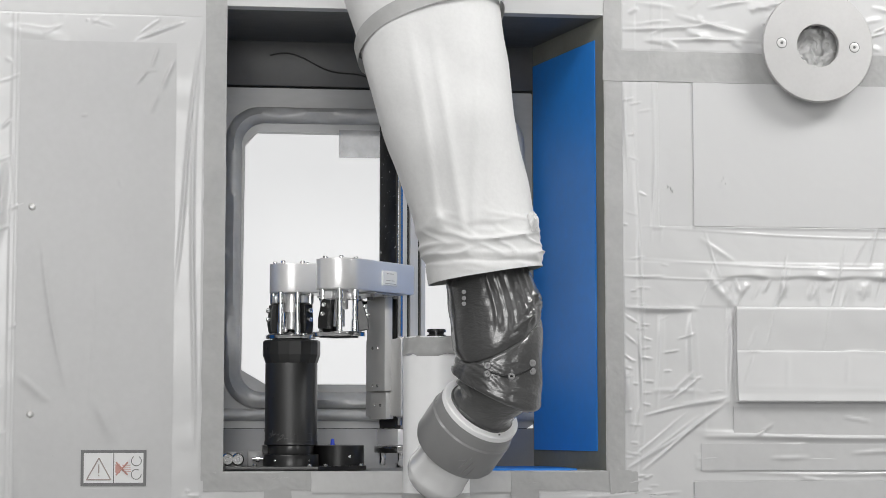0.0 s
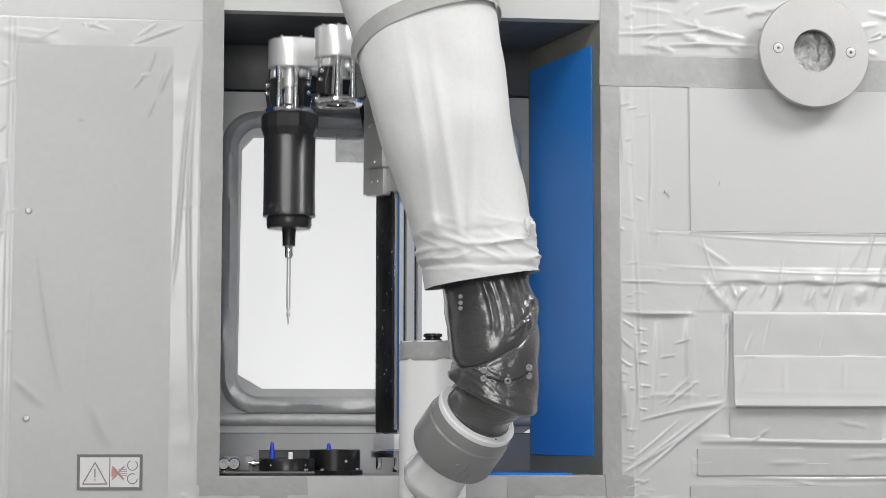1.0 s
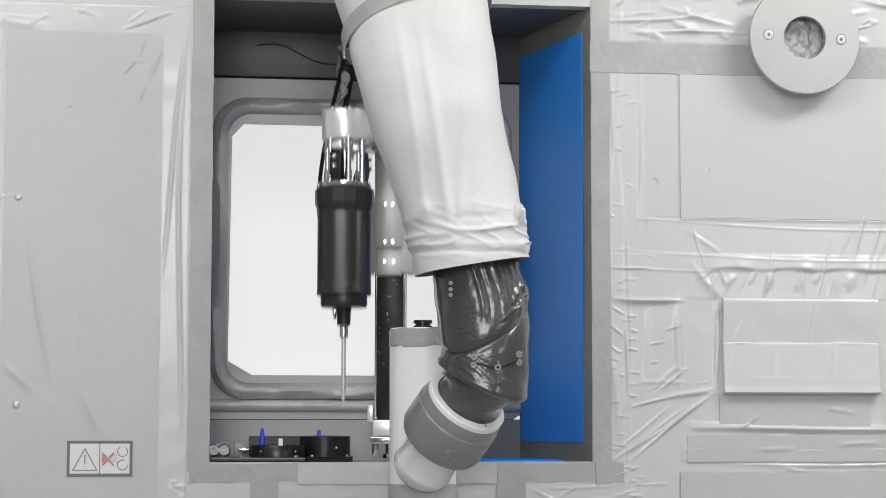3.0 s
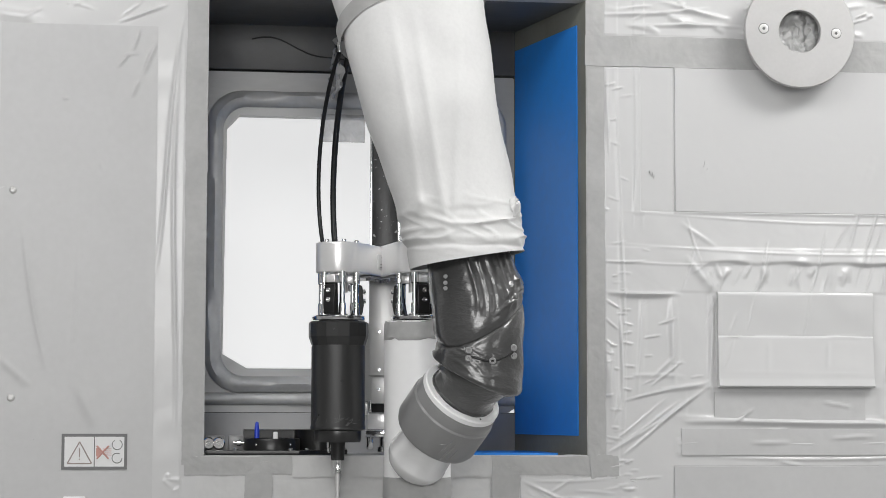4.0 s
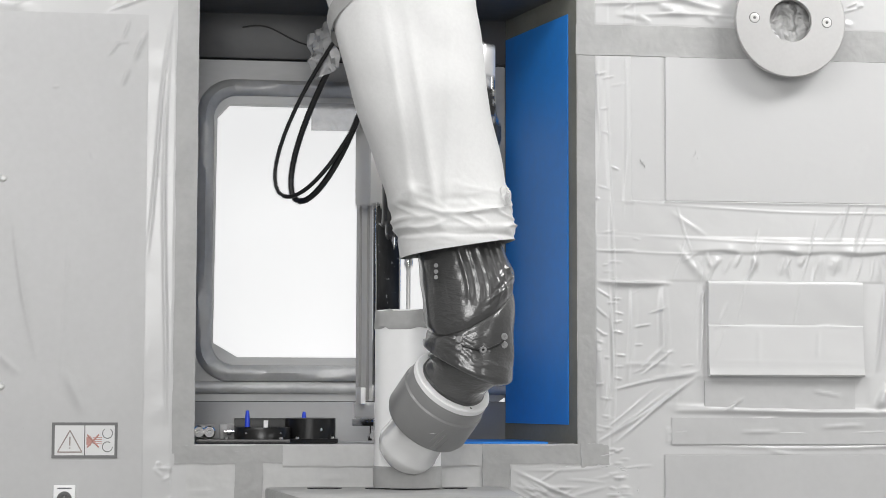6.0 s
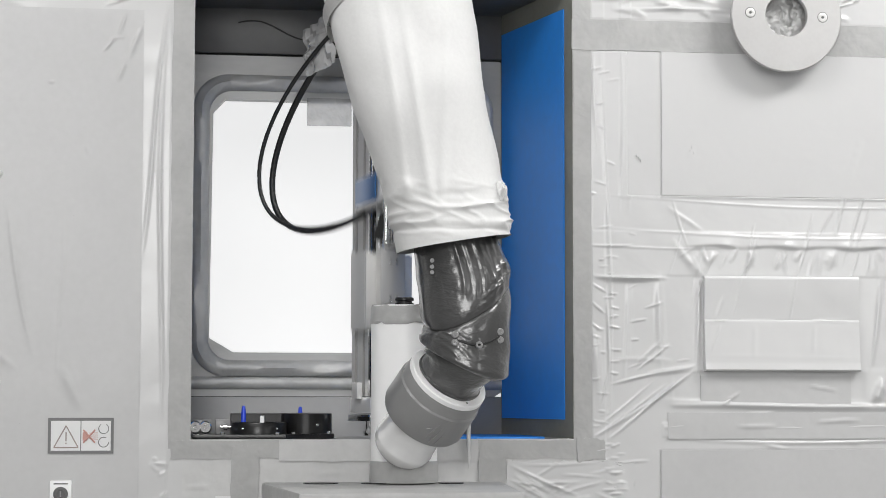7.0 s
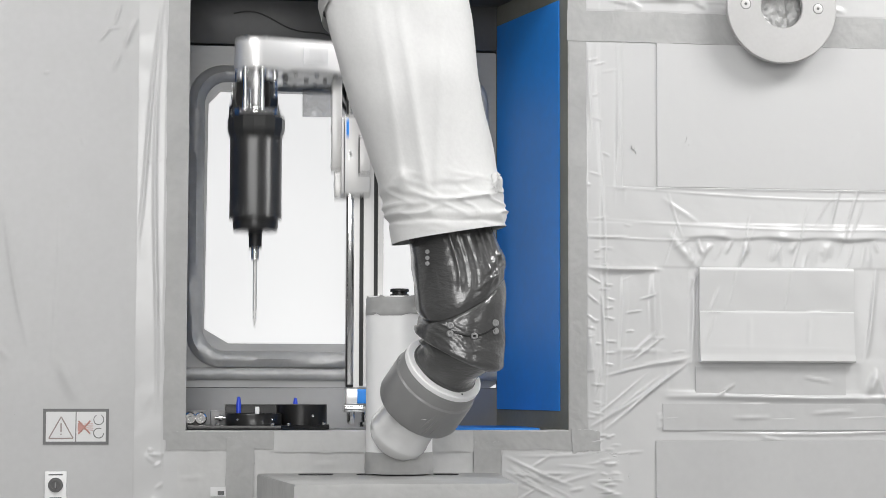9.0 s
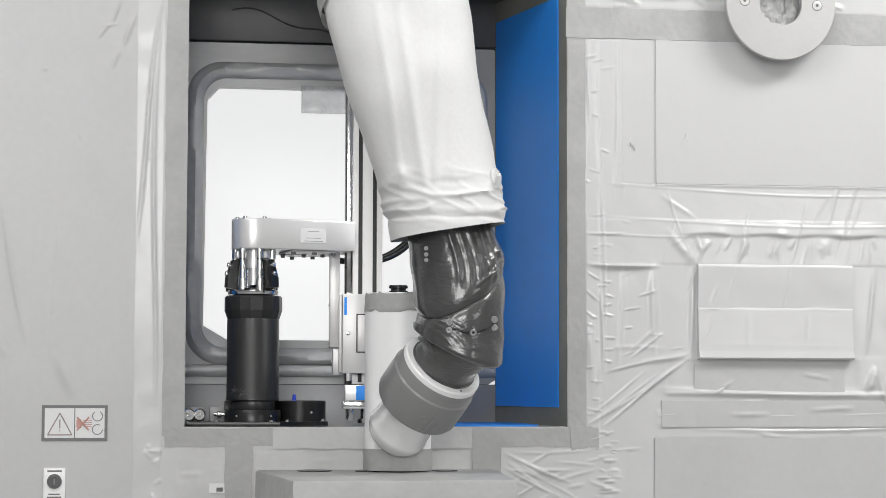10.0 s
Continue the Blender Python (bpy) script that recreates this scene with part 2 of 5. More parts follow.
# niche: floor, soffit, left cheek, splayed right cheek, rear wall with the window hole
structure(part("niche_floor", box(-0.52, 0.30, 0.0305, BACK_Y - 0.001, FLOOR_Z - 0.04, FLOOR_Z - 0.0015), TAPE), "grey taped shelf that forms the niche floor", "shelf")
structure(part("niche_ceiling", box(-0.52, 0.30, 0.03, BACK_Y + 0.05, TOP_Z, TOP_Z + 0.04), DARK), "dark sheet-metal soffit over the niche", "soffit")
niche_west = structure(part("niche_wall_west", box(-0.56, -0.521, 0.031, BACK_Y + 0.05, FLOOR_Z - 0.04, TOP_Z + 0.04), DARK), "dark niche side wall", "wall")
bm = prism([(0.2885, 0.001), (0.212, BACK_Y - 0.001), (0.26, BACK_Y - 0.001), (0.29, 0.032), (0.2892, 0.001)], FLOOR_Z + 0.0005, TOP_Z - 0.0005)
niche_east = structure(part("niche_wall_east", bm, EDGE), "splayed side wall with dull taped margins", "wall")


def cheek(s, z, out):
    """A point on the splayed side wall, s along it from the front."""
    a, b = Vector((0.2885, 0.001)), Vector((0.212, BACK_Y - 0.001))
    d = (b - a).normalized()
    p = a + (b - a) * s + Vector((-d.y, d.x)) * out
    return Vector((p.x, p.y, z))


def cheek_panel(s0, s1, z0, z1, t):
    bm = bmesh.new()
    lo = [bm.verts.new(cheek(s, z, 0.0005)) for s, z in ((s0, z0), (s1, z0), (s1, z1), (s0, z1))]
    hi = [bm.verts.new(cheek(s, z, t)) for s, z in ((s0, z0), (s1, z0), (s1, z1), (s0, z1))]
    bm.faces.new(lo[::-1]), bm.faces.new(hi)
    for i in range(4):
        bm.faces.new((lo[i], lo[(i + 1) % 4], hi[(i + 1) % 4], hi[i]))
    return bm


sheet_blue = part("film_panel", cheek_panel(0.10, 0.965, 1.034, 1.778, 0.003), BLUE, niche_east, "bright blue film stretched over the side wall")
part("film_panel", box(-0.5205, -0.518, 0.045, 0.17, 1.03, 1.78), BLUE, niche_west, "bright blue film stretched over the side wall")
tagged(part("blue_mat", box(0.06, 0.245, 0.045, 0.28, FLOOR_Z - 0.001, FLOOR_Z + 0.003, 0.0005, seg=1), BLUE), "bright blue film lying on the niche floor", "mat")

WIN = [(-0.349, 1.185), (-0.303, 1.158), (0.125, 1.158), (0.165, 1.19), (0.165, 1.605), (0.13, 1.641), (-0.322, 1.643), (-0.345, 1.618)]


def plate_with_hole(x0, x1, z0, z1, hole, y0, y1):
    """A slab in the plane of the wall with a hole through it: the outer rim is met corner by corner."""
    bm = bmesh.new()
    n = len(hole)
    cx, cz = sum(p[0] for p in hole) / n, sum(p[1] for p in hole) / n
    outer = []
    for x, z in hole:
        dx, dz = x - cx, z - cz
        k = min((x1 - cx) / dx if dx > 0 else (x0 - cx) / dx, (z1 - cz) / dz if dz > 0 else (z0 - cz) / dz)
        outer.append((cx + dx * k, cz + dz * k))
    loops = [[bm.verts.new((x, y, z)) for x, z in ring] for y in (y0, y1) for ring in (hole, outer)]
    for i in range(n):
        j = (i + 1) % n
        bm.faces.new((loops[0][i], loops[0][j], loops[1][j], loops[1][i]))
        bm.faces.new((loops[2][i], loops[3][i], loops[3][j], loops[2][j]))
        bm.faces.new((loops[0][i], loops[2][i], loops[2][j], loops[0][j]))
    return bm


niche_rear = structure(part("niche_wall_rear", plate_with_hole(-0.52, 0.26, 1.0745, 1.7275, WIN, BACK_Y, BACK_Y + 0.03), FOIL_S), "rear niche wall wrapped in grey foil tape", "wall")
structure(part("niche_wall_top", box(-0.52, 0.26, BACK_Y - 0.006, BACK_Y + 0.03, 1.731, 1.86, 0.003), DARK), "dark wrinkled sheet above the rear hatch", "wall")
structure(part("niche_wall_foot", box(-0.52, 0.26, BACK_Y - 0.004, BACK_Y + 0.03, 0.96, 1.0735, 0.002), SHEET), "plain grey sheet strip below the rear hatch", "wall")
bm = lathe([(0.012, -0.51), (0.012, 0.24)], 20, turn=pose(0, BACK_Y, 1.100, 0, 90, 0))
structure(part("trim", bm, FOIL), "rolled ledge of grey foil tape under the hatch", "trim")


def rounded(x0, x1, z0, z1, r, n=8):
    out = []
    for cx, cz, a0 in ((x1 - r, z1 - r, 0), (x0 + r, z1 - r, 90), (x0 + r, z0 + r, 180), (x1 - r, z0 + r, 270)):
        for i in range(n + 1):
            a = radians(a0 + 90 * i / n)
            out.append((cx + r * math.cos(a), cz + r * math.sin(a)))
    return out


# raised, taped window surround
def surround():
    sizes = ((0.000, 0.001), (0.001, 0.009), (0.005, 0.014), (0.010, 0.017), (0.016, 0.018), (0.022, 0.016), (0.027, 0.012), (0.030, 0.006), (0.031, 0.001))
    bm = bmesh.new()
    loops = []
    for inset, high in sizes:
        ring = rounded(-0.383 + inset, 0.197 - inset, 1.112 + inset, 1.690 - inset, 0.066 - inset * 0.7, 12)
        fine = []
        for k, (x, z) in enumerate(ring):  # long straight runs get more points, so that the tape can pucker
            x2, z2 = ring[(k + 1) % len(ring)]
            steps = 40 if math.hypot(x2 - x, z2 - z) > 0.1 else 2
            fine += [(x + (x2 - x) * q / steps, z + (z2 - z) * q / steps) for q in range(steps)]
        loops.append([bm.verts.new((x, BACK_Y - high - 0.5 * high * noise.noise(Vector((x * 16, inset * 90, z * 16))), z)) for x, z in fine])
    n = len(loops[0])
    for a, b in zip(loops, loops[1:]):
        for i in range(n):
            bm.faces.new((a[i], a[(i + 1) % n], b[(i + 1) % n], b[i]))
    return bm


window_1 = structure(part("window_1", surround(), FOIL, soft=60), "round-cornered hatch frame wrapped in grey foil tape", "window")
structure(part("wall_joint", box(-0.52, 0.26, BACK_Y + 0.012, BACK_Y + 0.03, 1.06, 1.0745), RUBBER), "dark joint below the hatch wall", "wall")
structure(part("wall_joint", box(-0.52, 0.26, BACK_Y + 0.012, BACK_Y + 0.03, 1.7275, 1.7312), RUBBER), "dark joint above the hatch wall", "wall")
tagged(part("tape_patch", box(-0.166, -0.080, BACK_Y - 0.004, BACK_Y - 0.0015, 1.594, 1.648, 0.0005, seg=1), CLEAR), "pale translucent tape patch hanging into the hatch", "tape")
# emission puts the brightness of the space beyond into this wall itself
structure(part("backdrop", box(-1.2, 1.2, 1.2, 1.22, 0.6, 2.4), GLOW_WHITE), "plain white backdrop beyond the hatch, glowing by itself", "backdrop")

# ------------------------------------------------------------------ changer: turning mast, lifting carriage, two grippers
MAST_X, MAST_Y, REACH, SPREAD = -0.0563, 0.14, 0.2169, 18.4
DOCK = 8.7  # bearing of the robot's canister well, from the room's axis
LOW, HIGH = 1.231, 1.655

# seconds, bearing of the carriage in degrees
TURN = [(0.0, -56.0), (1.27, -56.0), (1.4, -45.9), (1.5, -29.7), (1.6, -15.6), (1.7, -9.9), (1.8, -9.7), (4.98, -9.7), (5.1, -7.2), (5.2, 5.9), (5.3, 22.0), (5.4, 27.1),
        (7.8, 27.1), (7.87, 15.0), (7.93, -4.0), (8.0, -31.2), (8.1, -57.3), (8.2, -87.5), (8.3, -92.8), (10.0, -92.8)]
# seconds, height of the canisters' collars
LIFT = [(0.0, LOW), (0.2, LOW), (0.3, 1.257), (0.4, 1.305), (0.5, 1.365), (0.6, 1.42), (0.7, 1.478), (0.8, 1.547), (0.9, 1.605), (1.0, 1.646), (1.1, HIGH), (2.45, HIGH), (2.6, 1.641), (2.7, 1.612),
        (2.85, 1.55), (3.4, 1.27), (3.6, LOW), (4.1, LOW), (4.2, 1.262), (4.3, 1.325), (4.4, 1.375), (4.5, 1.438), (4.6, 1.51), (4.7, 1.58), (4.8, 1.632), (4.9, HIGH),
        (5.75, HIGH), (5.95, 1.60), (6.4, 1.29), (6.6, LOW), (6.8, LOW), (6.9, 1.262), (7.0, 1.33), (7.1, 1.41), (7.2, 1.49), (7.3, 1.57), (7.4, 1.622), (7.5, 1.648), (7.6, HIGH),
        (8.72, HIGH), (8.8, 1.649), (8.9, 1.62), (9.0, 1.56), (9.1, 1.49), (9.2, 1.42), (9.3, 1.335), (9.4, 1.262), (9.5, LOW), (10.0, LOW)]


def between(rows, t):
    for (t0, a), (t1, b) in zip(rows, rows[1:]):
        if t <= t1:
            return a + (b - a) * (t - t0) / (t1 - t0)
    return rows[-1][1]


def carriage_pose(t):
    return pose(MAST_X, MAST_Y, between(LIFT, t), 0, 0, between(TURN, t))


def held(t, side):
    """Pose of a canister that hangs in one of the grippers."""
    return carriage_pose(t) @ pose(0, 0, 0, 0, 0, side * SPREAD) @ pose(0, -REACH, 0)


HANG = (-0.088, -0.070)


def make_mast():
    mast = thing("lift_mast", "upright aluminium linear axis with black belt cover", "mast", pose(MAST_X, MAST_Y, 0))
    bm = bmesh.new()
    # slotted extrusion section
    s = 0.027
    w, d = 0.004, 0.006
    side = [(-s, -s), (-0.013 - w, -s), (-0.013 - w, -s + d), (-0.013 + w, -s + d), (-0.013 + w, -s), (0.013 - w, -s), (0.013 - w, -s + d), (0.013 + w, -s + d), (0.013 + w, -s)]
    outline = []
    for k in range(4):
        c, q = [(1, 0), (0, 1), (-1, 0), (0, -1)][k]
        outline += [(x * c - y * q, x * q + y * c) for x, y in side]
    part("column", prism(outline, 1.075, 1.80, bm=bm), ALU_M, mast)
    for k in range(4):
        for x in (-0.013, 0.013):
            if k:
                # black strips put the shade deep inside the slots into colour
                part("slot_shade", box(x - 0.0035, x + 0.0035, -0.0225, -0.0212, 1.078, 1.798), RUBBER, mast, m=pose(0, 0, 0, 0, 0, 90 * k))
    part("belt_cover", box(-0.023, 0.023, -0.040, -0.0275, 1.075, 1.80, 0.001), SCUFFED, mast, "scuffed black belt cover strip")
    for x in (-0.0255, 0.0255):
        part("guide_rail", box(x - 0.002, x + 0.002, -0.038, -0.0275, 1.08, 1.80, 0.0006), STEEL, mast)
    part("bearing_block", box(-0.030, 0.030, -0.040, 0.028, 1.045, 1.073, 0.002), ALU, mast)
    part("foot_plate", box(-0.034, 0.034, -0.044, 0.030, 1.030, 1.043, 0.002), STEEL, mast)
    part("blue_cap", box(0.031, 0.036, -0.02, 0.02, 1.046, 1.072, 0.001), BLUE, mast, "small blue end cap")
    part("pivot", lathe([(0.016, 1.004), (0.016, 1.012), (0.011, 1.012), (0.011, 1.03)], 20), STEEL, mast)
    for x in (-0.026, 0.026):
        part("foot_pin", lathe([(0.004, 1.008), (0.006, 1.012), (0.006, 1.03)], 12, turn=pose(x, -0.03, 0)), STEEL, mast)
    part("end_stop", box(-0.042, -0.031, -0.014, 0.004, 1.07, 1.10, 0.001), ALU, mast)
    part("top_plate", box(-0.031, 0.031, -0.042, 0.03, 1.801, 1.810, 0.001), STEEL, mast)
    # hanger for the hoses beside the mast head
    hanger = part("hose_hanger", box(-0.092, -0.030, -0.010, 0.004, 1.752, 1.760, 0.001), STEEL, mast)
    for x in HANG:
        part("gland", lathe([(0.0075, 1.738), (0.0075, 1.746), (0.0095, 1.746), (0.0095, 1.752)], 16, turn=pose(x, -0.003, 0)), STEEL, hanger)
    bm = bmesh.new()
    bmesh.ops.create_grid(bm, x_segments=10, y_segments=12, size=0.5)
    for v in bm.verts:
        x, z = v.co.x, v.co.y
        bow, side = 0.034 - x * 0.064 + 0.014 * z, 0.016 * noise.noise(Vector((x * 5, z * 5, 1)))
        v.co = Vector((-0.086 - 0.34 * bow + 0.94 * side, 0.004 + 0.94 * bow + 0.34 * side, 1.716 + z * 0.088 + 0.35 * x * 0.058))
    bmesh.ops.solidify(bm, geom=bm.faces[:], thickness=0.001)
    part("film_wrap", bm, CLEAR, hanger, "crumpled scrap of clear-grey film")
    return mast


def bolt(x, y, z, way, r=0.004, h=0.004):
    """A socket screw whose head points along way."""
    turn = Matrix.Translation((x, y, z)) @ Vector(way).to_track_quat("Z", "Y").to_matrix().to_4x4()
    return lathe([(r, 0), (r, h * 0.8), (r * 0.85, h), (r * 0.5, h), (r * 0.5, h * 0.4), (0, h * 0.4)], 14, turn=turn)


def arm_outline(r_out, r_in, root, reach):
    pts = [(r_in, -root)]
    for i in range(19):
        a = radians(0 - 180 * i / 18)
        pts.append((r_out * math.cos(a), -reach + r_out * math.sin(a)))
    return pts + [(-r_in, -root)]


jaws = {-1: [], 1: []}
JAW_OPEN = pose(0.034, 0, 0.064) @ pose(0, 0, 0, 0, -13, 0) @ pose(-0.034, 0, -0.064)


def make_gripper(carriage, side):
    turn = pose(0, 0, 0, 0, 0, side * SPREAD)
    hub = turn @ pose(0, -REACH, 0)
    up = 0.001 if side > 0 else 0
    arm = part("arm", prism(arm_outline(0.040, 0.044, 0.040, REACH), 0.084 - up, 0.136 + up, 0.003, turn=turn), ALU, carriage, "brushed aluminium swing arm")
    # rating plate on the arm's flank
    plate = part("rating_plate", box(-0.024, 0.024, -0.001, 0.001, -0.013, 0.013, 0.0005, seg=1), PAPER, arm, "small pale rating plate")
    plate.matrix_basis = turn @ pose(0.0427, -0.120, 0.108) @ pose(0, 0, 0, 0, 0, 90)
    for z, w in ((0.008, 0.011), (-0.004, 0.014), (-0.0095, 0.018)):
        part("print_bar", box(-w, w, -0.0014, -0.0008, z - 0.0005, z + 0.0005), GREY, plate)
    if side < 0:
        # thin blue plate paints a reflection of blue film onto this flank
        part("flank_reflection", box(-0.0455, -0.0425, -0.186, -0.046, 0.0865, 0.1335, 0.001), REFLECTED_BLUE, arm, "arm flank coloured blue for a reflection of blue film", turn)
    # thin cover under the arm, held by screws from below
    under = part("cover_plate", box(-0.034, 0.034, -0.158, -0.070, 0.0795, 0.0825, 0.0006, seg=1), ALU_M, arm, "thin plate under the arm", turn)
    for x in (-0.028, 0.028):
        for y in (-0.152, -0.112, -0.076):
            part("screw", bolt(x, y, 0.0797, (0, 0, -1), 0.0042, 0.005), GREY, under)
    for a in (20, 95, 160, 250, 310):
        part("screw", bolt(0, 0, 0, (0, 0, 1)), STEEL, arm, m=hub @ pose(0.030 * math.cos(radians(a)), 0.030 * math.sin(radians(a)), 0.137))
    grip = part("gripper_ring", lathe([(0.030, 0.002), (0.045, 0.002), (0.046, 0.004), (0.046, 0.008), (0.044, 0.010), (0.030, 0.010), (0.030, 0.002)], 48, turn=hub), STEEL, carriage, "polished steel gripper ring")
    for a in (-55, 0, 65, 125, 180, 245):
        c, s = 0.033 * math.cos(radians(a)), 0.033 * math.sin(radians(a))
        part("guide_rod", lathe([(0.006, 0.010), (0.006, 0.030), (0.0045, 0.032), (0.0045, 0.064), (0.0062, 0.066), (0.0062, 0.085)], 16, turn=hub @ pose(c, s, 0)), STEEL, grip)
    for a in (-90, 30, 150):
        t = hub @ pose(0, 0, 0, 0, 0, a)
        jaw = part("jaw", prism([(0.020, 0.012), (0.040, 0.012), (0.043, 0.028), (0.040, 0.062), (0.028, 0.066), (0.026, 0.030)], -0.010, 0.010, 0.0008, turn=FLAT), BLACK, grip, "black clamping jaw", t, soft=18)
        jaws[side].append((jaw, t))
        for z in (0.036, 0.052):
            part("jaw_screw", bolt(0.041, 0, z, (1, 0, 0), 0.0045, 0.006), STEEL, jaw)
        part("jaw_link", box(0.012, 0.034, -0.008, 0.008, 0.066, 0.080, 0.002), ALU, grip, m=t)
    # added black annulus keeps the ring's hollow underside dark
    part("dark_underside", lathe([(0.019, 0.0005), (0.034, 0.0005), (0.034, 0.0035), (0.019, 0.0035), (0.019, 0.0005)], 32, turn=hub), RUBBER, grip, "black annulus added to darken the ring's underside")
    part("piston", lathe([(0.010, 0.02), (0.010, 0.05), (0.016, 0.05), (0.016, 0.085)], 20, turn=hub), ALU, grip)


def make_carriage():
    carriage = thing("gripper_carriage", "aluminium lift carriage with two swing-arm canister grippers", "gripper", carriage_pose(0))
    for side in (-1, 1):
        make_gripper(carriage, side)
    part("root_block", prism([(-0.040, -0.036), (-0.052, -0.078), (0.052, -0.078), (0.040, -0.036)], 0.082, 0.134, 0.002), ALU, carriage)
    for z in (0.096, 0.120):
        part("screw", bolt(0, -0.078, z, (0, -1, 0)), STEEL, carriage)
    part("bracket", box(-0.026, 0.026, -0.068, -0.050, -0.090, 0.084, 0.001), ALU_M, carriage, "upright aluminium bracket plate")
    for x in (-0.007, 0.007):
        for z in (-0.08, -0.012):
            part("screw", bolt(x, -0.068, z, (0, -1, 0), 0.003, 0.002), STEEL, carriage)
    slide = part("slide_block", box(-0.022, 0.022, -0.062, -0.044, -0.140, -0.092, 0.001), ALU_M, carriage)
    for x in (-0.008, 0.008):
        part("screw", bolt(x, -0.062, -0.115, (0, -1, 0), 0.003, 0.002), STEEL, slide)
    part("slide_cheek", box(0.031, 0.052, -0.046, 0.0, -0.137, 0.006, 0.0015), ALU_M, carriage, "aluminium slide cheek with a small blue mark")
    part("slide_cheek", box(-0.048, -0.031, -0.046, 0.0, -0.137, 0.006, 0.0015), ALU_M, carriage)
    part("slide_step", box(0.052, 0.055, -0.019, 0.0, -0.098, -0.032, 0.0008), ALU_M, carriage)
    # dark plate behind the step draws the shadow round its edge
    part("shadow_gap", box(0.0515, 0.0524, -0.021, 0.0, -0.100, -0.030), RUBBER, carriage, "dark outline for the shadow gap round the slide's insert")
    part("slide_bridge", box(-0.048, 0.052, -0.052, -0.047, -0.135, 0.004, 0.001), ALU_M, carriage)
    part("maker_mark", box(0.0521, 0.0525, -0.043, -0.038, -0.032, 0.0), BLUE, carriage, "small blue mark")
    part("screw", bolt(0.052, -0.036, -0.065, (1, 0, 0), 0.004, 0.001), STEEL, carriage)
    return carriage


def make_canister():
    can = thing("paint_canister", "black cylindrical paint canister with steel needle", "canister", held(0, -1), "paint canisters")
    part("cap", lathe([(0.0, 0.014), (0.0155, 0.014), (0.0165, 0.011), (0.0165, 0.009), (0.013, 0.008), (0.013, 0.005), (0.0165, 0.004), (0.0165, 0.0), (0, 0)], 28), BLACK, can)
    part("collar", lathe([(0, 0.0), (0.049, 0.0), (0.0515, -0.003), (0.0515, -0.026), (0.0465, -0.041), (0.0, -0.041)], 16), CAN, can, "broad black collar with flats", soft=15)
    barrel = part("barrel", lathe([(0.0455, -0.041), (0.0465, -0.043), (0.0465, -0.178), (0.0475, -0.180), (0.0475, -0.185), (0.043, -0.187), (0, -0.187)], 48), CAN, can, "glossy black barrel with splashes near its foot")
    part("base_ring", lathe([(0.040, -0.186), (0.0405, -0.188), (0.0405, -0.202), (0.038, -0.207), (0.0, -0.207)], 40), CAN, can)
    part("spigot", lathe([(0.014, -0.206), (0.012, -0.214), (0.0115, -0.238), (0, -0.238)], 24), RUBBER, can)
    part("nozzle", lathe([(0.008, -0.237), (0.0072, -0.240), (0.0072, -0.250), (0.0078, -0.252), (0.0070, -0.258), (0.004, -0.260), (0, -0.260)], 20), STEEL, can)
    part("needle", lathe([(0.0037, -0.258), (0.0037, -0.351), (0.0018, -0.352), (0.0018, -0.357), (0.0035, -0.358), (0.0035, -0.364), (0.0018, -0.365), (0.0018, -0.371), (0.0012, -0.378), (0, -0.378)], 16), ALU_M, can, "long steel needle with a stepped tip")
    part("side_pin", lathe([(0.0045, -0.206), (0.0045, -0.216), (0.003, -0.217), (0.003, -0.222), (0.001, -0.226), (0, -0.226)], 14, turn=pose(-0.022, 0.012, 0)), STEEL, can)
    r = random.Random(4)
    bm = bmesh.new()
    for _ in range(60):  # dried splashes round the foot
        a, z, s = r.uniform(0, 2 * math.pi), r.uniform(-0.178, -0.162) - 0.003 * r.random(), r.uniform(0.0005, 0.0016)
        m = pose(0, 0, z, 0, 0, math.degrees(a)) @ pose(0.0464, 0, 0, r.uniform(0, 90), 0, 0)
        box(-0.0004, 0.0005, -s * r.uniform(1, 4), s * r.uniform(1, 4), -s * 0.5, s * 0.5, bm=bm)
        bmesh.ops.transform(bm, matrix=m, verts=bm.verts[-8:])
    part("paint_splash", bm, SPLASH, barrel, "dried pale paint splashes")
    for z, a in ((-0.015, 285), (-0.102, 300), (-0.160, 250)):
        c, s = math.cos(radians(a)), math.sin(radians(a))
        r = 0.0508 if z > -0.02 else 0.0463
        part("set_screw", bolt(c * r, s * r, z, (c, s, 0), 0.002, 0.001), BLACK, can)
    return can


mast = make_mast()
carriage = make_carriage()
canister = make_canister()
spare = copy_thing(canister, pose(0, 0, 0))

# ------------------------------------------------------------------ canister tray on the niche floor
TX, TY = MAST_X + REACH * math.sin(radians(-74.4)), MAST_Y - REACH * math.cos(radians(-74.4))


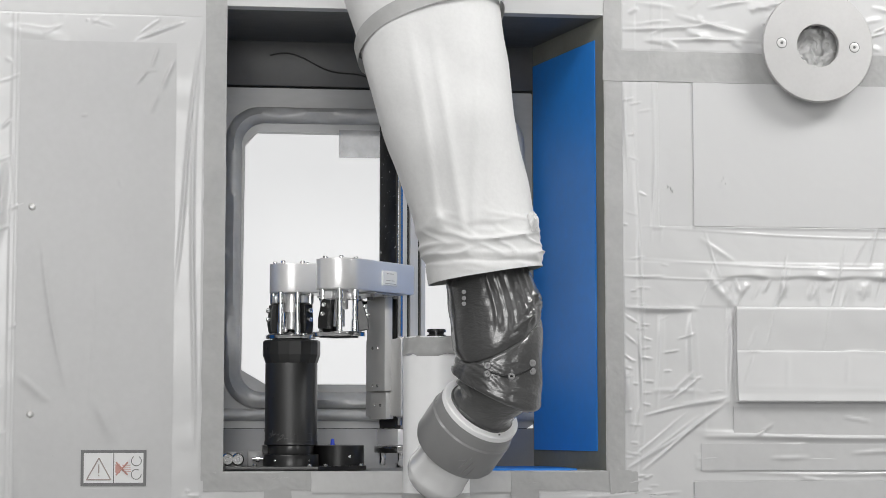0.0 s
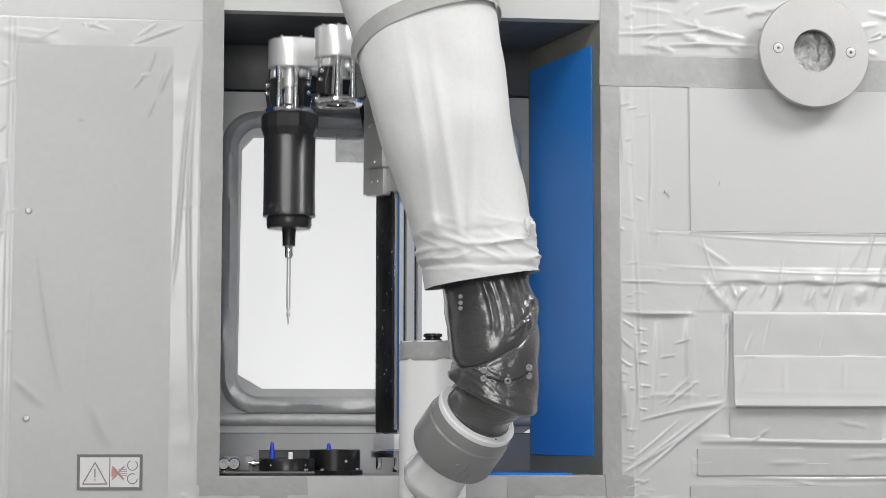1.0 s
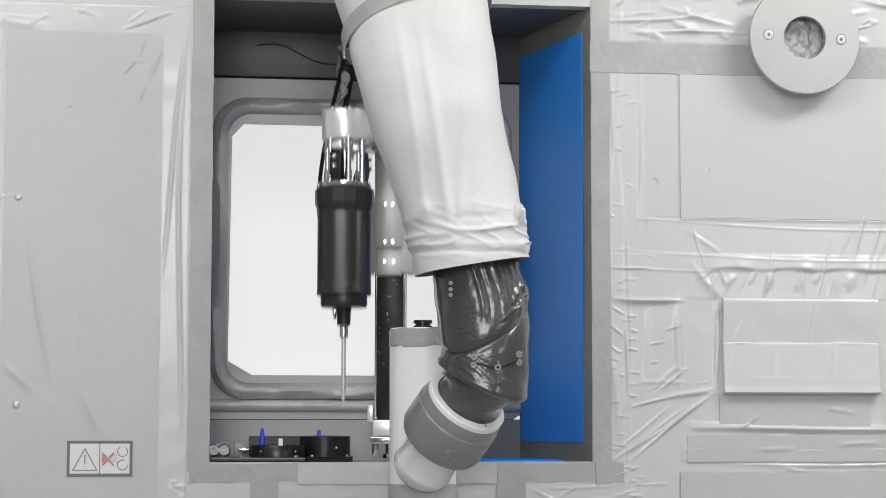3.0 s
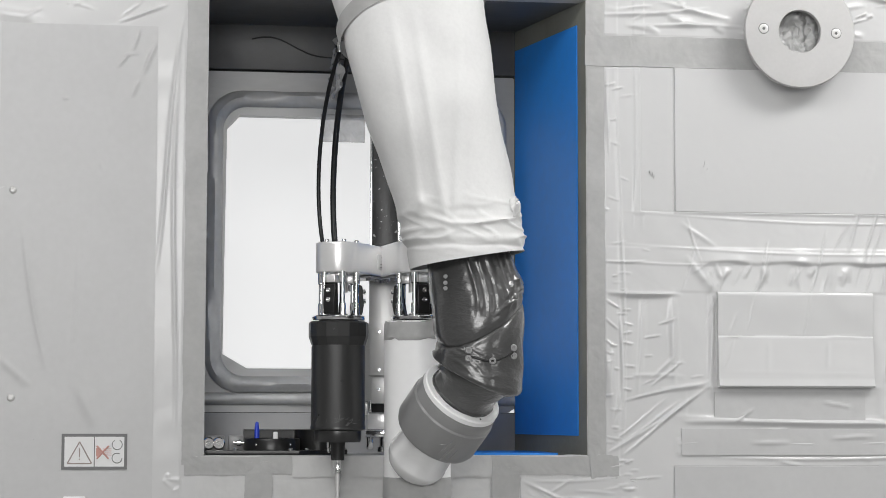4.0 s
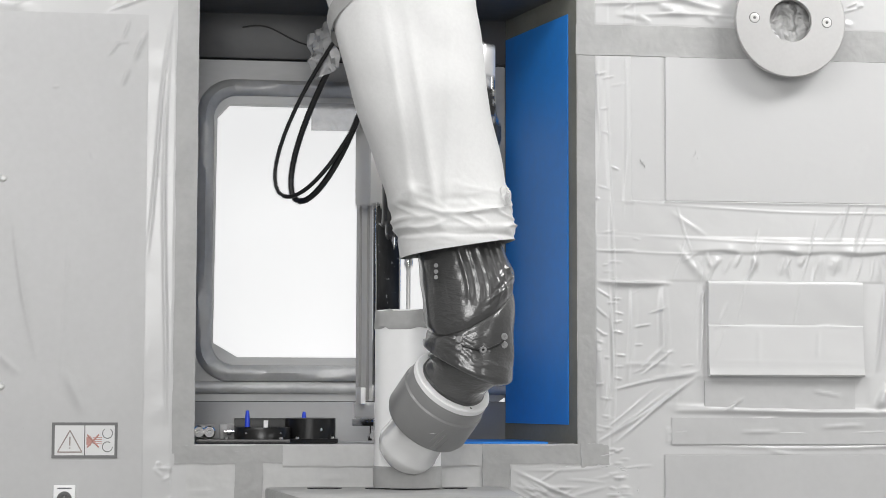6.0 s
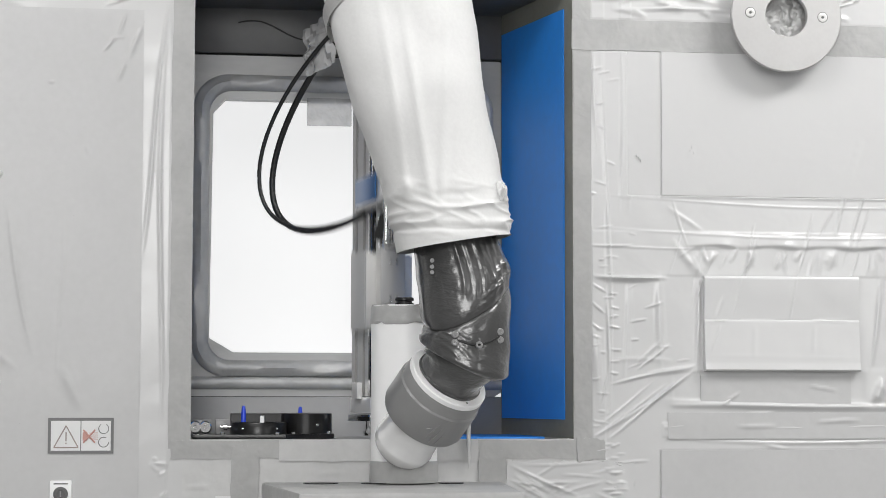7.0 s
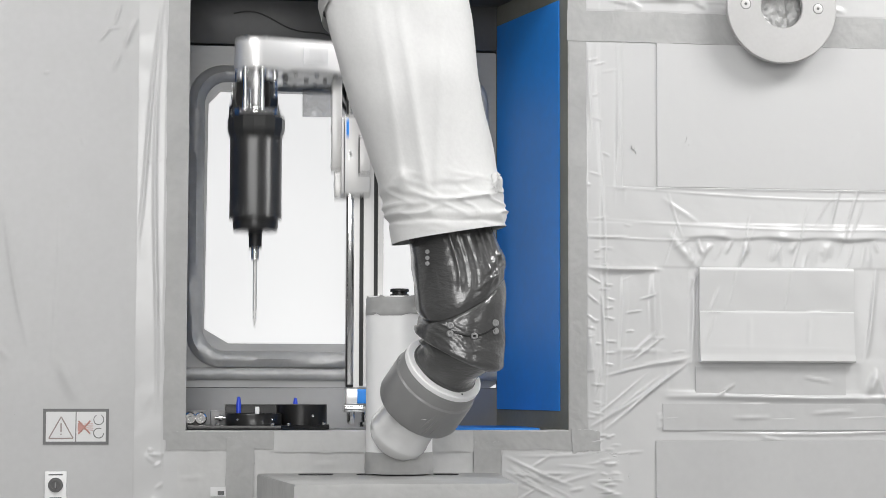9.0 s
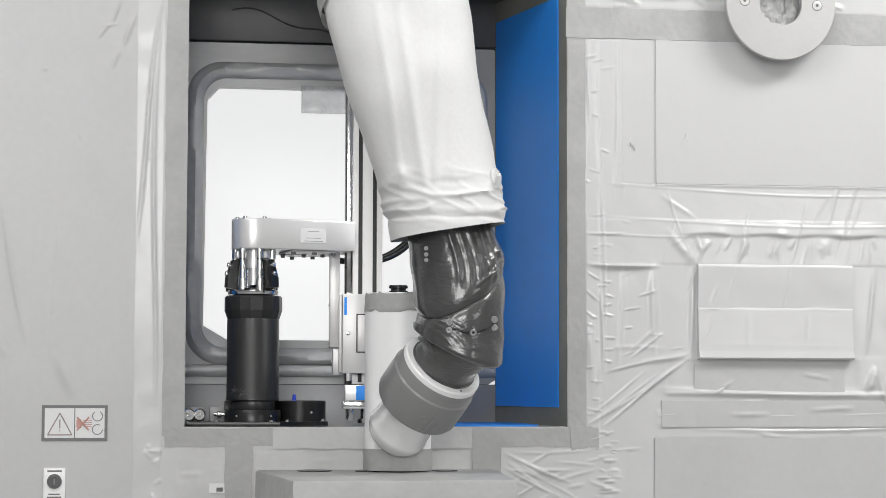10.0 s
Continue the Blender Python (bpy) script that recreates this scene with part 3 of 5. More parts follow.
def make_tray():
    tray = thing("canister_tray", "black anodised canister cradle with valves, bolted to the niche floor", "cradle", pose(TX, TY, FLOOR_Z))
    part("base_plate", prism([(-0.118, -0.045), (0.045, -0.062), (0.075, -0.02), (0.135, 0.005), (0.142, 0.09), (-0.118, 0.09)], 0.0005, 0.008, 0.001), BLACK, tray)
    part("front_ring", lathe([(0.0425, 0.008), (0.050, 0.008), (0.050, 0.027), (0.049, 0.0285), (0.0425, 0.0285), (0.0425, 0.008)], 48), BLACK, tray)
    part("rear_well", lathe([(0.028, 0.008), (0.046, 0.008), (0.046, 0.044), (0.044, 0.045), (0.028, 0.045), (0.028, 0.008)], 48, turn=pose(0.088, 0.045, 0)), BLACK, tray)
    part("rear_block", prism([(-0.048, 0.046), (0.06, 0.05), (0.06, 0.088), (-0.048, 0.088)], 0.008, 0.044, 0.001), BLACK, tray)
    part("guide_peg", lathe([(0.0045, 0.008), (0.0045, 0.044), (0.003, 0.056), (0.002, 0.058), (0, 0.058)], 14, turn=pose(-0.025, 0.043, 0)), PEG, tray, "blue plastic guide peg")
    part("guide_peg", lathe([(0.0045, 0.008), (0.0045, 0.044), (0.003, 0.054), (0.002, 0.056), (0, 0.056)], 14, turn=pose(0.078, 0.06, 0)), PEG, tray, "blue plastic guide peg")
    part("white_pin", box(-0.004, 0.004, -0.004, 0.004, 0.008, 0.040, 0.001), WHITE, tray, m=pose(0.008, 0.040, 0))
    for x, y in ((-0.065, -0.045), (0.030, -0.058), (0.06, -0.025), (0.125, 0.008)):
        part("screw", bolt(x, y, 0.008, (0, 0, 1), 0.004, 0.004), STEEL, tray)
    for x, y, z in ((-0.03, -0.0405, 0.018), (0.030, -0.0405, 0.018)):
        part("side_screw", bolt(x, y, z, (x, y, 0), 0.002, 0.001), STEEL, tray)
    part("side_screw", bolt(0.105, 0.002, 0.024, (0.3, -1, 0), 0.0025, 0.001), STEEL, tray)
    valve = part("valve_block", box(-0.116, -0.084, 0.0, 0.03, 0.008, 0.033, 0.001), GREY, tray, "machined grey valve block")
    for x in (-0.112, -0.094):
        part("knob", lathe([(0, 0), (0.0105, 0), (0.011, 0.002), (0.011, 0.012), (0.009, 0.014), (0.004, 0.014), (0.003, 0.010), (0, 0.010)], 24, turn=pose(x, 0.0, 0.020, 90, 0, 0)), STEEL, valve)
    block = part("fitting_block", box(-0.076, -0.050, 0.002, 0.03, 0.008, 0.034, 0.001), GREY, tray)
    part("fitting", lathe([(0.003, 0), (0.003, 0.006), (0.006, 0.006), (0.006, 0.012), (0.003, 0.012), (0.003, 0.018)], 14, turn=pose(-0.068, -0.004, 0.021, 0, 90, 0)), STEEL, block)
    return tray


make_tray()

# ------------------------------------------------------------------ paint robot: sleeved forearm, wrapped wrist, hand and canister well
WELL_X, WELL_Y = MAST_X + REACH * math.sin(radians(DOCK)), MAST_Y - REACH * math.cos(radians(DOCK))


def make_robot():
    robot = thing("paint_robot", "white sleeved painting robot with black wrapped wrist", "robot", pose(WELL_X, WELL_Y, 0.928))
    back = robot.matrix_basis.inverted()
    Y = -0.28
    rows = [(1.98, -0.262, -0.001, 0), (1.86, -0.224, 0.026, 0), (1.776, -0.197, 0.051, 0), (1.69, -0.171, 0.065, 0), (1.635, -0.157, 0.071, 0), (1.557, -0.134, 0.082, 0),
            (1.450, -0.097, 0.104, 0), (1.405, -0.080, 0.113, 0.006), (1.366, -0.066, 0.119, 0.012), (1.342, -0.062, 0.121, 0.014), (1.322, -0.058, 0.122, 0.015)]
    rings = []
    for z, x0, x1, tilt in rows:
        rings.append((((x0 + x1) / 2, Y, z), ((x1 - x0) / 2, 0, tilt), (0, 0.105 if z > 1.5 else 0.095, 0)))
    bm = loft(blend(rings, 14), 144, 2.5, 0.004, 14, caps=False)
    for v in bm.verts:  # creases of the loose cuff, long folds down the sleeve
        x, z = v.co.x, v.co.z
        out = Vector((x - 0.03, v.co.y - Y, 0)).normalized()
        k = max(0.0, 1 - abs(z - 1.372) / 0.055)
        crease = (1 - abs(noise.noise(Vector((x * 9 + z * 6, z * 34, 3))) * 2.2)) ** 3 + 0.6 * (1 - abs(noise.noise(Vector((x * 20, z * 50 + x * 14, 8))) * 2.2)) ** 3
        v.co += out * 0.006 * k * crease
        v.co += out * 0.002 * math.exp(-((z - 1.352) / 0.006) ** 2) - out * 0.002 * math.exp(-((z - 1.341) / 0.004) ** 2)  # hem
        v.co += out * 0.0022 * (1 - abs(noise.noise(Vector((x * 7 - z * 1.5, z * 2.2, 5))) * 2)) ** 2
        d = x - (-0.075 + (1.75 - z) * 0.16)
        if v.co.y < Y and 1.36 < z < 1.74:
            v.co.y -= min(1, (1.74 - z) / 0.16) * min(1, (z - 1.36) / 0.06) * (0.005 * math.exp(-(d / 0.007) ** 2) + 0.004 * math.exp(-((d + 0.035) / 0.006) ** 2) + 0.003 * math.exp(-((d - 0.018 - 0.2 * (z - 1.4)) / 0.006) ** 2))
        if x < 0 and 1.38 < z < 1.44:  # pulled corner
            v.co.y -= 0.008 * math.exp(-((x + 0.055) / 0.010) ** 2 - ((z - 1.405) / 0.014) ** 2)
    sleeve = part("sleeve", bm, CLOTH, robot, "loose white fabric sleeve on the forearm", back, soft=80)
    # black cap stands in for the shaded inside of the open sleeve
    bm = loft([((0.032, Y, 1.350), (0.079, 0, 0.012), (0, 0.082, 0)), ((0.032, Y, 1.330), (0.079, 0, 0.014), (0, 0.082, 0))], 48, 2.4)
    part("sleeve_mouth_shade", bm, WRAP, robot, m=back)
    def edge(z, i):
        return np.interp(z, [r[0] for r in rows[::-1]], [r[i] for r in rows[::-1]])
    def band(z0, z1, grow):
        out = []
        for z in (z0, z1):
            x0, x1 = edge(z - 0.036, 1), edge(z + 0.036, 2)
            out.append((((x0 + x1) / 2, Y, z), ((x1 - x0) / 2 + grow, 0, 0.036), (0, 0.105 + grow, -0.034)))
        return out
    part("sleeve_tape", loft(blend(band(1.740, 1.714, 0.007), 4), 96, 2.5, 0.003, 14, caps=False), TAPE, sleeve, "band of grey tape round the sleeve", soft=80)
    bm = bmesh.new()
    bmesh.ops.create_icosphere(bm, subdivisions=3, radius=1.0)
    for v in bm.verts:
        v.co = Vector((0.098 + v.co.x * 0.009, Y - 0.070 + v.co.y * 0.010, 1.402 + v.co.z * 0.016)) + v.normal * 0.009 * noise.noise(v.co * 3.0)
    part("sleeve_knot", bm, CLOTH, sleeve, "gathered knot of sleeve fabric", soft=80).matrix_basis = Matrix()
    # wrist in three wrapped sections
    YW = -0.26
    def ring(x0, z0, x1, z1, depth, lean=0.0, y=YW):
        return (((x0 + x1) / 2, y, (z0 + z1) / 2), ((x1 - x0) / 2, 0, (z1 - z0) / 2), (0, depth, lean))
    def folded(bm, lines):
        """Draws creases of the wrapping film on the side that faces the room: x and z of both ends, width, height."""
        for v in bm.verts:
            if v.co.y > YW + 0.01:
                continue
            lift = 0.0
            for x0, z0, x1, z1, wide, high in lines:
                dx, dz = x1 - x0, z1 - z0
                n = math.hypot(dx, dz)
                s = ((v.co.x - x0) * dx + (v.co.z - z0) * dz) / (n * n)
                if -0.05 < s < 1.05:
                    d = ((v.co.z - z0) * dx - (v.co.x - x0) * dz) / n - 0.10 * n * math.sin(math.pi * s) * s
                    lift += high * math.exp(-(d / wide) ** 2) * min(1, 4 * max(s, 0), 4 * max(1 - s, 0))
            v.co += Vector((v.co.x - 0.052, v.co.y - YW, 0)).normalized() * lift
        return bm
    FLUTES = [(x - 0.002, 1.345, x + 0.020, 1.222, 0.0040, 0.0024) for x in (0.022, 0.040, 0.056, 0.071, 0.085, 0.097)]
    FLUTES += [(0.080, 1.250, 0.124, 1.302, 0.0026, 0.003), (0.090, 1.240, 0.127, 1.284, 0.0022, 0.003), (0.062, 1.226, 0.120, 1.264, 0.0024, 0.0025), (0.100, 1.30, 0.126, 1.268, 0.003, 0.002), (-0.004, 1.285, 0.004, 1.196, 0.0012, 0.0009), (0.000, 1.285, 0.008, 1.196, 0.0012, 0.0009)]
    SWATHES = [(-0.018, 1.196, 0.062, 1.138, 0.0022, 0.0028), (-0.016, 1.186, 0.052, 1.132, 0.0020, 0.0026), (-0.018, 1.176, 0.036, 1.130, 0.0018, 0.0022), (-0.006, 1.198, 0.112, 1.122, 0.0020, 0.0024), (0.04, 1.136, 0.124, 1.118, 0.0026, 0.0025),
               (0.060, 1.142, 0.080, 1.132, 0.003, 0.003), (-0.010, 1.165, 0.010, 1.115, 0.0018, 0.0022), (0.000, 1.160, 0.014, 1.118, 0.0014, 0.0018), (0.060, 1.222, 0.124, 1.252, 0.0022, 0.0022), (0.080, 1.222, 0.126, 1.240, 0.0018, 0.0020), (0.112, 1.215, 0.118, 1.13, 0.002, 0.001)]
    SWATHES = [(a, b, c, d, w * 0.72, h * 0.62) for a, b, c, d, w, h in SWATHES]
    s1 = [ring(-0.030, 1.335, 0.104, 1.352, 0.070), ring(-0.030, 1.314, 0.105, 1.334, 0.071), ring(-0.028, 1.29, 0.112, 1.318, 0.073, 0.004), ring(-0.022, 1.235, 0.126, 1.293, 0.076, 0.016), ring(-0.018, 1.204, 0.1285, 1.276, 0.078, 0.026), ring(-0.012, 1.190, 0.124, 1.262, 0.074, 0.026)]
    part("wrist_upper", folded(loft(blend(s1, 12), 180, 2.1, 0.003, 30), FLUTES), WRAP, robot, "black film-wrapped upper wrist section", back, soft=70)
    s2 = [ring(-0.008, 1.192, 0.122, 1.262, 0.072, 0.026), ring(-0.014, 1.182, 0.128, 1.245, 0.076, 0.02), ring(-0.016, 1.178, 0.128, 1.170, 0.078, 0.0), ring(-0.020, 1.172, 0.127, 1.126, 0.080, 0.016), ring(-0.019, 1.164, 0.124, 1.112, 0.080, 0.020), ring(-0.008, 1.158, 0.112, 1.106, 0.070, 0.018)]
    part("wrist_middle", folded(loft(blend(s2, 10), 180, 2.1, 0.003, 30), SWATHES), WRAP, robot, "black film-wrapped middle wrist section", back, soft=70)
    top, way = Vector((0.034, -0.225, 1.108)), Vector((-0.40, 0.60, -0.69)).normalized()
    def round_way(s, r):
        return (top + way * s, Vector((0.866, 0, -0.5)) * r, Vector((0.30, 0.797, 0.519)) * r)
    s3 = [ring(0.000, 1.162, 0.104, 1.112, 0.062, 0.016, -0.255), ring(-0.012, 1.150, 0.100, 1.104, 0.061, 0.012, -0.250), round_way(-0.024, 0.054), round_way(-0.006, 0.053), round_way(-0.003, 0.0555), round_way(0.003, 0.0555), round_way(0.006, 0.052), round_way(0.02, 0.050)]
    part("wrist_lower", folded(loft(blend(s3, 8), 160, 2.0, 0.003, 30), SWATHES), WRAP, robot, "black film-wrapped lower wrist section", back, soft=70)
    for x, z in ((0.027, 1.174), (0.027, 1.161), (0.102, 1.179), (0.102, 1.166), (0.065, 1.157)):
        part("rivet", lathe([(0.0058, -0.002), (0.0058, 0.0035), (0.0046, 0.005), (0.0026, 0.005), (0.0026, 0.002), (0, 0.002)], 18, turn=pose(x, YW - 0.0785 * math.sqrt(max(0.1, 1 - ((x - 0.055) / 0.073) ** 2)), z, 90, 0, 0)), RIVET, robot, m=back)
    for z in (1.293, 1.283, 1.274):
        part("rivet", lathe([(0.0035, 0), (0.0035, 0.002), (0, 0.002)], 14, turn=pose(-0.008, YW - 0.0565, z, 90, 0, 0)), RIVET, robot, m=back)
    part("cable_tie", pipe([(0.027 + 0.075 * s, YW - 0.0795 * math.sqrt(max(0.1, 1 - ((0.027 + 0.075 * s - 0.055) / 0.074) ** 2)), 1.167 - 0.012 * math.sin(math.pi * s) + 0.005 * s) for s in [i / 16 for i in range(17)]], 0.002), RUBBER, robot, m=back)
    # flange and hand: a turned body that leans from the wrist back to the well
    turn = back @ Matrix.Translation(top) @ way.to_track_quat("Z", "Y").to_matrix().to_4x4()
    part("flange", lathe([(0.054, 0.004), (0.056, 0.0), (0.067, 0.0), (0.069, 0.002), (0.069, 0.010), (0.066, 0.012), (0.054, 0.012), (0.054, 0.004)], 64, turn=turn), WHITE, robot, "white flange ring")
    part("hand_cover", lathe([(0.050, 0.011), (0.068, 0.011), (0.070, 0.016), (0.071, 0.030), (0.0735, 0.033), (0.0735, 0.088), (0.070, 0.096), (0.055, 0.098), (0.0, 0.098)], 64, turn=turn), GREY, robot, "smooth grey hand cover")
    bm = bmesh.new()
    for a, z0, z1, r in ((-70, 0.052, 0.092, 0.0020), (-64, 0.046, 0.080, 0.0014), (-78, 0.060, 0.094, 0.0012), (-58, 0.058, 0.064, 0.0012)):
        pipe([(0.0735 * math.cos(radians(a + 7 * q)), 0.0735 * math.sin(radians(a + 7 * q)), z0 + (z1 - z0) * q) for q in [k / 8 for k in range(9)]], lambda q, r=r: r * math.sin(math.pi * (0.06 + 0.88 * q)), 8, bm)
    part("film_crease", bm, GREY, robot, "creases in the film over the hand cover", turn)
    part("hand", lathe([(0.046, 0.097), (0.0475, 0.105), (0.0505, 0.135), (0.0515, 0.154), (0.0525, 0.156), (0.0525, 0.160), (0.0505, 0.168), (0.045, 0.178), (0.036, 0.186), (0.020, 0.191), (0, 0.192)], 56, turn=turn), GLOSSY, robot, "glossy white film-covered robot hand")
    part("index_hole", lathe([(0, 0), (0.0016, 0), (0.0016, 0.0006), (0, 0.0006)], 12, turn=turn @ pose(0.0, -0.061, -0.0004, 180, 0, 0)), BLACK, robot)
    # canister well
    def puckered(profile):
        bm = lathe(profile, 96)
        for v in bm.verts:
            p = v.co
            v.co = p * (1 + 0.016 * max(0.0, 1 - abs(noise.noise(Vector((p.x * 22, p.y * 22, p.z * 130)))) * 5)) if p.length > 0 else p
            v.co.z = p.z
        return bm
    well = part("well", lathe([(0.0535, 0.303), (0.0535, 0.12), (0.0535, 0.02), (0.0572, 0.02), (0.0572, 0.272), (0.0562, 0.30), (0.0535, 0.303)], 64), WHITE, robot, "upright white sleeve round the canister well")
    part("tape_band", puckered([(0.0576, 0.2690), (0.0584, 0.271), (0.0584, 0.276), (0.0582, 0.281), (0.0580, 0.286), (0.0578, 0.291), (0.0575, 0.296), (0.0566, 0.3005)]), TAPE, well, "grey tape round the rim")
    part("tape_band", puckered([(0.0578, 0.0005), (0.0586, 0.002), (0.0586, 0.009), (0.0585, 0.016), (0.0584, 0.023), (0.0584, 0.030), (0.0577, 0.037)]), TAPE, well, "grey tape round the foot")
    part("well_floor", lathe([(0, 0.0005), (0.0535, 0.0005), (0.0535, 0.019), (0.016, 0.019), (0.016, 0.01), (0, 0.01)], 40), BLACK, well)
    return robot


make_robot()

# ------------------------------------------------------------------ docking table before the wall
def make_table():
    table = thing("docking_table", "grey tape-covered docking box fixed below the niche", "table", pose(-0.05, -0.18, 0.0))
    back = table.matrix_basis.inverted()
    part("body", prism([(-0.263, -0.001), (-0.223, -0.376), (0.131, -0.370), (0.161, -0.001)], 0.60, 0.926, 0.006), TAPE, table, "box wrapped in grey tape", back)
    # flat black discs give the shade of openings; the top is uncut
    for x, y, r in ((-0.165, -0.06, 0.030), (-0.075, -0.075, 0.022), (0.058, -0.075, 0.022)):
        part("hole_shade", lathe([(0, 0), (r, 0), (r, 0.0022), (r * 0.5, 0.0015), (0, 0.001)], 32, turn=pose(x, y, 0.9255)), BLACK, table, "black disc for the shade in a round opening", back)
    part("leg", box(-0.20, -0.14, -0.30, -0.10, 0.0, 0.60, 0.004), TAPE, table, m=back)
    part("leg", box(0.05, 0.11, -0.30, -0.10, 0.0, 0.60, 0.004), TAPE, table, m=back)
    return table


make_table()

# ------------------------------------------------------------------ film, panels and tape on the cell wall
def soft_step(d, w):
    return 1 / (1 + np.exp(-np.clip(d / w, -40, 40)))


def ridge(x, z, x0, z0, x1, z1, wide, high):
    """Height of a crease in the film that runs from one point to another and dies away at both ends."""
    out = np.zeros_like(x)
    pad = 4 * wide + 0.02 * math.hypot(x1 - x0, z1 - z0)
    i = np.searchsorted(x[0], (min(x0, x1) - pad, max(x0, x1) + pad))
    k = np.searchsorted(z[:, 0], (min(z0, z1) - pad, max(z0, z1) + pad))
    part_of = np.s_[k[0]:k[1], i[0]:i[1]]
    x, z = x[part_of], z[part_of]
    dx, dz = x1 - x0, z1 - z0
    n = math.hypot(dx, dz)
    s = ((x - x0) * dx + (z - z0) * dz) / (n * n)
    d = ((x - x0) * -dz + (z - z0) * dx) / n - 0.014 * n * np.sin(s * 4.0 + x0 * 50)
    ends = np.clip(s * 3, 0, 1) * np.clip((1 - s) * 3, 0, 1)
    sharp = np.where(d > 0, 0.75, 1.3) * wide
    out[part_of] = RELIEF * high * np.exp(-(d / sharp) ** 2) * ends
    return out


RELIEF = 1.1


def ripples(x, z, seed, size, high):
    """A slow irregular swell, as a sum of crossing waves."""
    r = random.Random(seed)
    h = np.zeros_like(x)
    for _ in range(14):
        a, k, p = r.uniform(0, math.pi), 2 * math.pi / (size * r.uniform(0.5, 2.0)), r.uniform(0, 7)
        h += np.sin((x * math.cos(a) + z * math.sin(a)) * k + p) * r.uniform(0.3, 1.0)
    return h * high / 5


def film_sheet(name, x0, x1, z0, z1, height, material, parent, label="", step=0.003, base=0.0, jag=0.0, seed=1):
    """A sheet of film on the wall: a fine net whose height over the wall follows the given function, with a closed rim."""
    nx, nz = max(2, int((x1 - x0) / step) + 1), max(2, int((z1 - z0) / step) + 1)
    gx, gz = np.meshgrid(np.linspace(x0, x1, nx), np.linspace(z0, z1, nz))
    h = height(gx, gz) if height else np.zeros_like(gx)
    if jag:  # torn or hand-cut edge
        r = np.random.RandomState(seed)
        for edge, axis, sign in ((np.s_[0, :], 1, -1), (np.s_[-1, :], 1, 1), (np.s_[:, 0], 0, -1), (np.s_[:, -1], 0, 1)):
            n = gx[edge].shape[0]
            off = np.interp(np.arange(n), np.arange(0, n + 6, 6), r.uniform(-jag, jag, len(np.arange(0, n + 6, 6)))) + r.uniform(-jag, jag, n) * 0.25
            (gz if axis else gx)[edge] += off
    rim = np.zeros_like(h, bool)
    rim[0, :] = rim[-1, :] = rim[:, 0] = rim[:, -1] = True
    y = -(base + np.maximum(h, 0.0002))
    verts = np.stack([gx, y, gz], -1).reshape(-1, 3)
    idx = np.arange(nx * nz).reshape(nz, nx)
    quads = np.stack([idx[:-1, :-1], idx[:-1, 1:], idx[1:, 1:], idx[1:, :-1]], -1).reshape(-1, 4).tolist()
    ring = [*idx[0, :], *idx[1:, -1], *idx[-1, -2::-1], *idx[-2:0:-1, 0]]
    low = verts[ring].copy()
    low[:, 1] = -0.0003
    n0, k = len(verts), len(ring)
    low = np.vstack([verts[ring], low])
    quads += [(n0 + i, n0 + k + i, n0 + k + (i + 1) % k, n0 + (i + 1) % k) for i in range(k)]
    me = bpy.data.meshes.new(name)
    me.from_pydata(np.vstack([verts, low]).tolist(), [], quads)
    me.polygons.foreach_set("use_smooth", [True] * (len(quads) - k) + [False] * k)
    me.materials.append(material)
    me.update()
    ob = new(name, me)
    ob.parent = parent
    if label:
        ob["label"] = label
    return ob


def tape(x0, x1, z0, z1, material=None, base=0.003, seed=1, jag=0.0012, label="", high=0.0006):
    return film_sheet("tape_strip", x0, x1, z0, z1, lambda x, z: 0.0006 + np.abs(ripples(x, z, seed, 0.05, high)), material or TAPE, wall_front, label or "strip of grey masking tape", 0.005, base, jag, seed)


# film left of the niche
FOLDS_WEST = [(-0.424, 1.77, -0.478, 1.32, 0.0022, 0.004), (-0.428, 1.72, -0.446, 1.02, 0.0022, 0.0035), (-0.548, 1.755, -0.455, 1.787, 0.0022, 0.0035),
              (-0.540, 1.765, -0.500, 1.792, 0.0016, 0.002), (-0.510, 1.79, -0.47, 1.84, 0.0025, 0.003), (-0.78, 1.772, -0.66, 1.752, 0.010, 0.003),
              (-0.476, 1.462, -0.425, 1.472, 0.0011, 0.0008), (-0.78, 1.38, -0.76, 1.54, 0.006, 0.004), (-0.775, 1.59, -0.755, 1.61, 0.0016, 0.002)]


def west_height(x, z):
    h = 0.0018 + ripples(x, z, 3, 0.09, 0.0007)
    for f in FOLDS_WEST:
        h += 1.3 * ridge(x, z, *f)
    r = random.Random(5)
    for _ in range(16):
        a, b = r.uniform(-0.80, -0.44), r.uniform(1.76, 1.86)
        h += ridge(x, z, a, b, a + r.uniform(-0.05, 0.05), b + r.uniform(-0.02, 0.02), r.uniform(0.002, 0.004), r.uniform(0.001, 0.003))
    for _ in range(14):
        a, b = r.uniform(-0.80, -0.755), r.uniform(0.85, 1.72)
        h += ridge(x, z, a, b, a + r.uniform(0.01, 0.04), b + r.uniform(-0.01, 0.02), r.uniform(0.002, 0.003), r.uniform(0.001, 0.002))
    for _ in range(10):
        a, b = r.uniform(-0.46, -0.42), r.uniform(0.86, 0.98)
        h += ridge(x, z, a, b, a + r.uniform(0.01, 0.04), b + r.uniform(-0.02, 0.02), r.uniform(0.002, 0.003), r.uniform(0.001, 0.003))
    for c in (-0.746, -0.754):
        h += 0.0012 * np.exp(-((x - c) / 0.0022) ** 2)
    return np.where((x > -0.4245) | (z > 1.797), np.minimum(h, 0.0012), h)


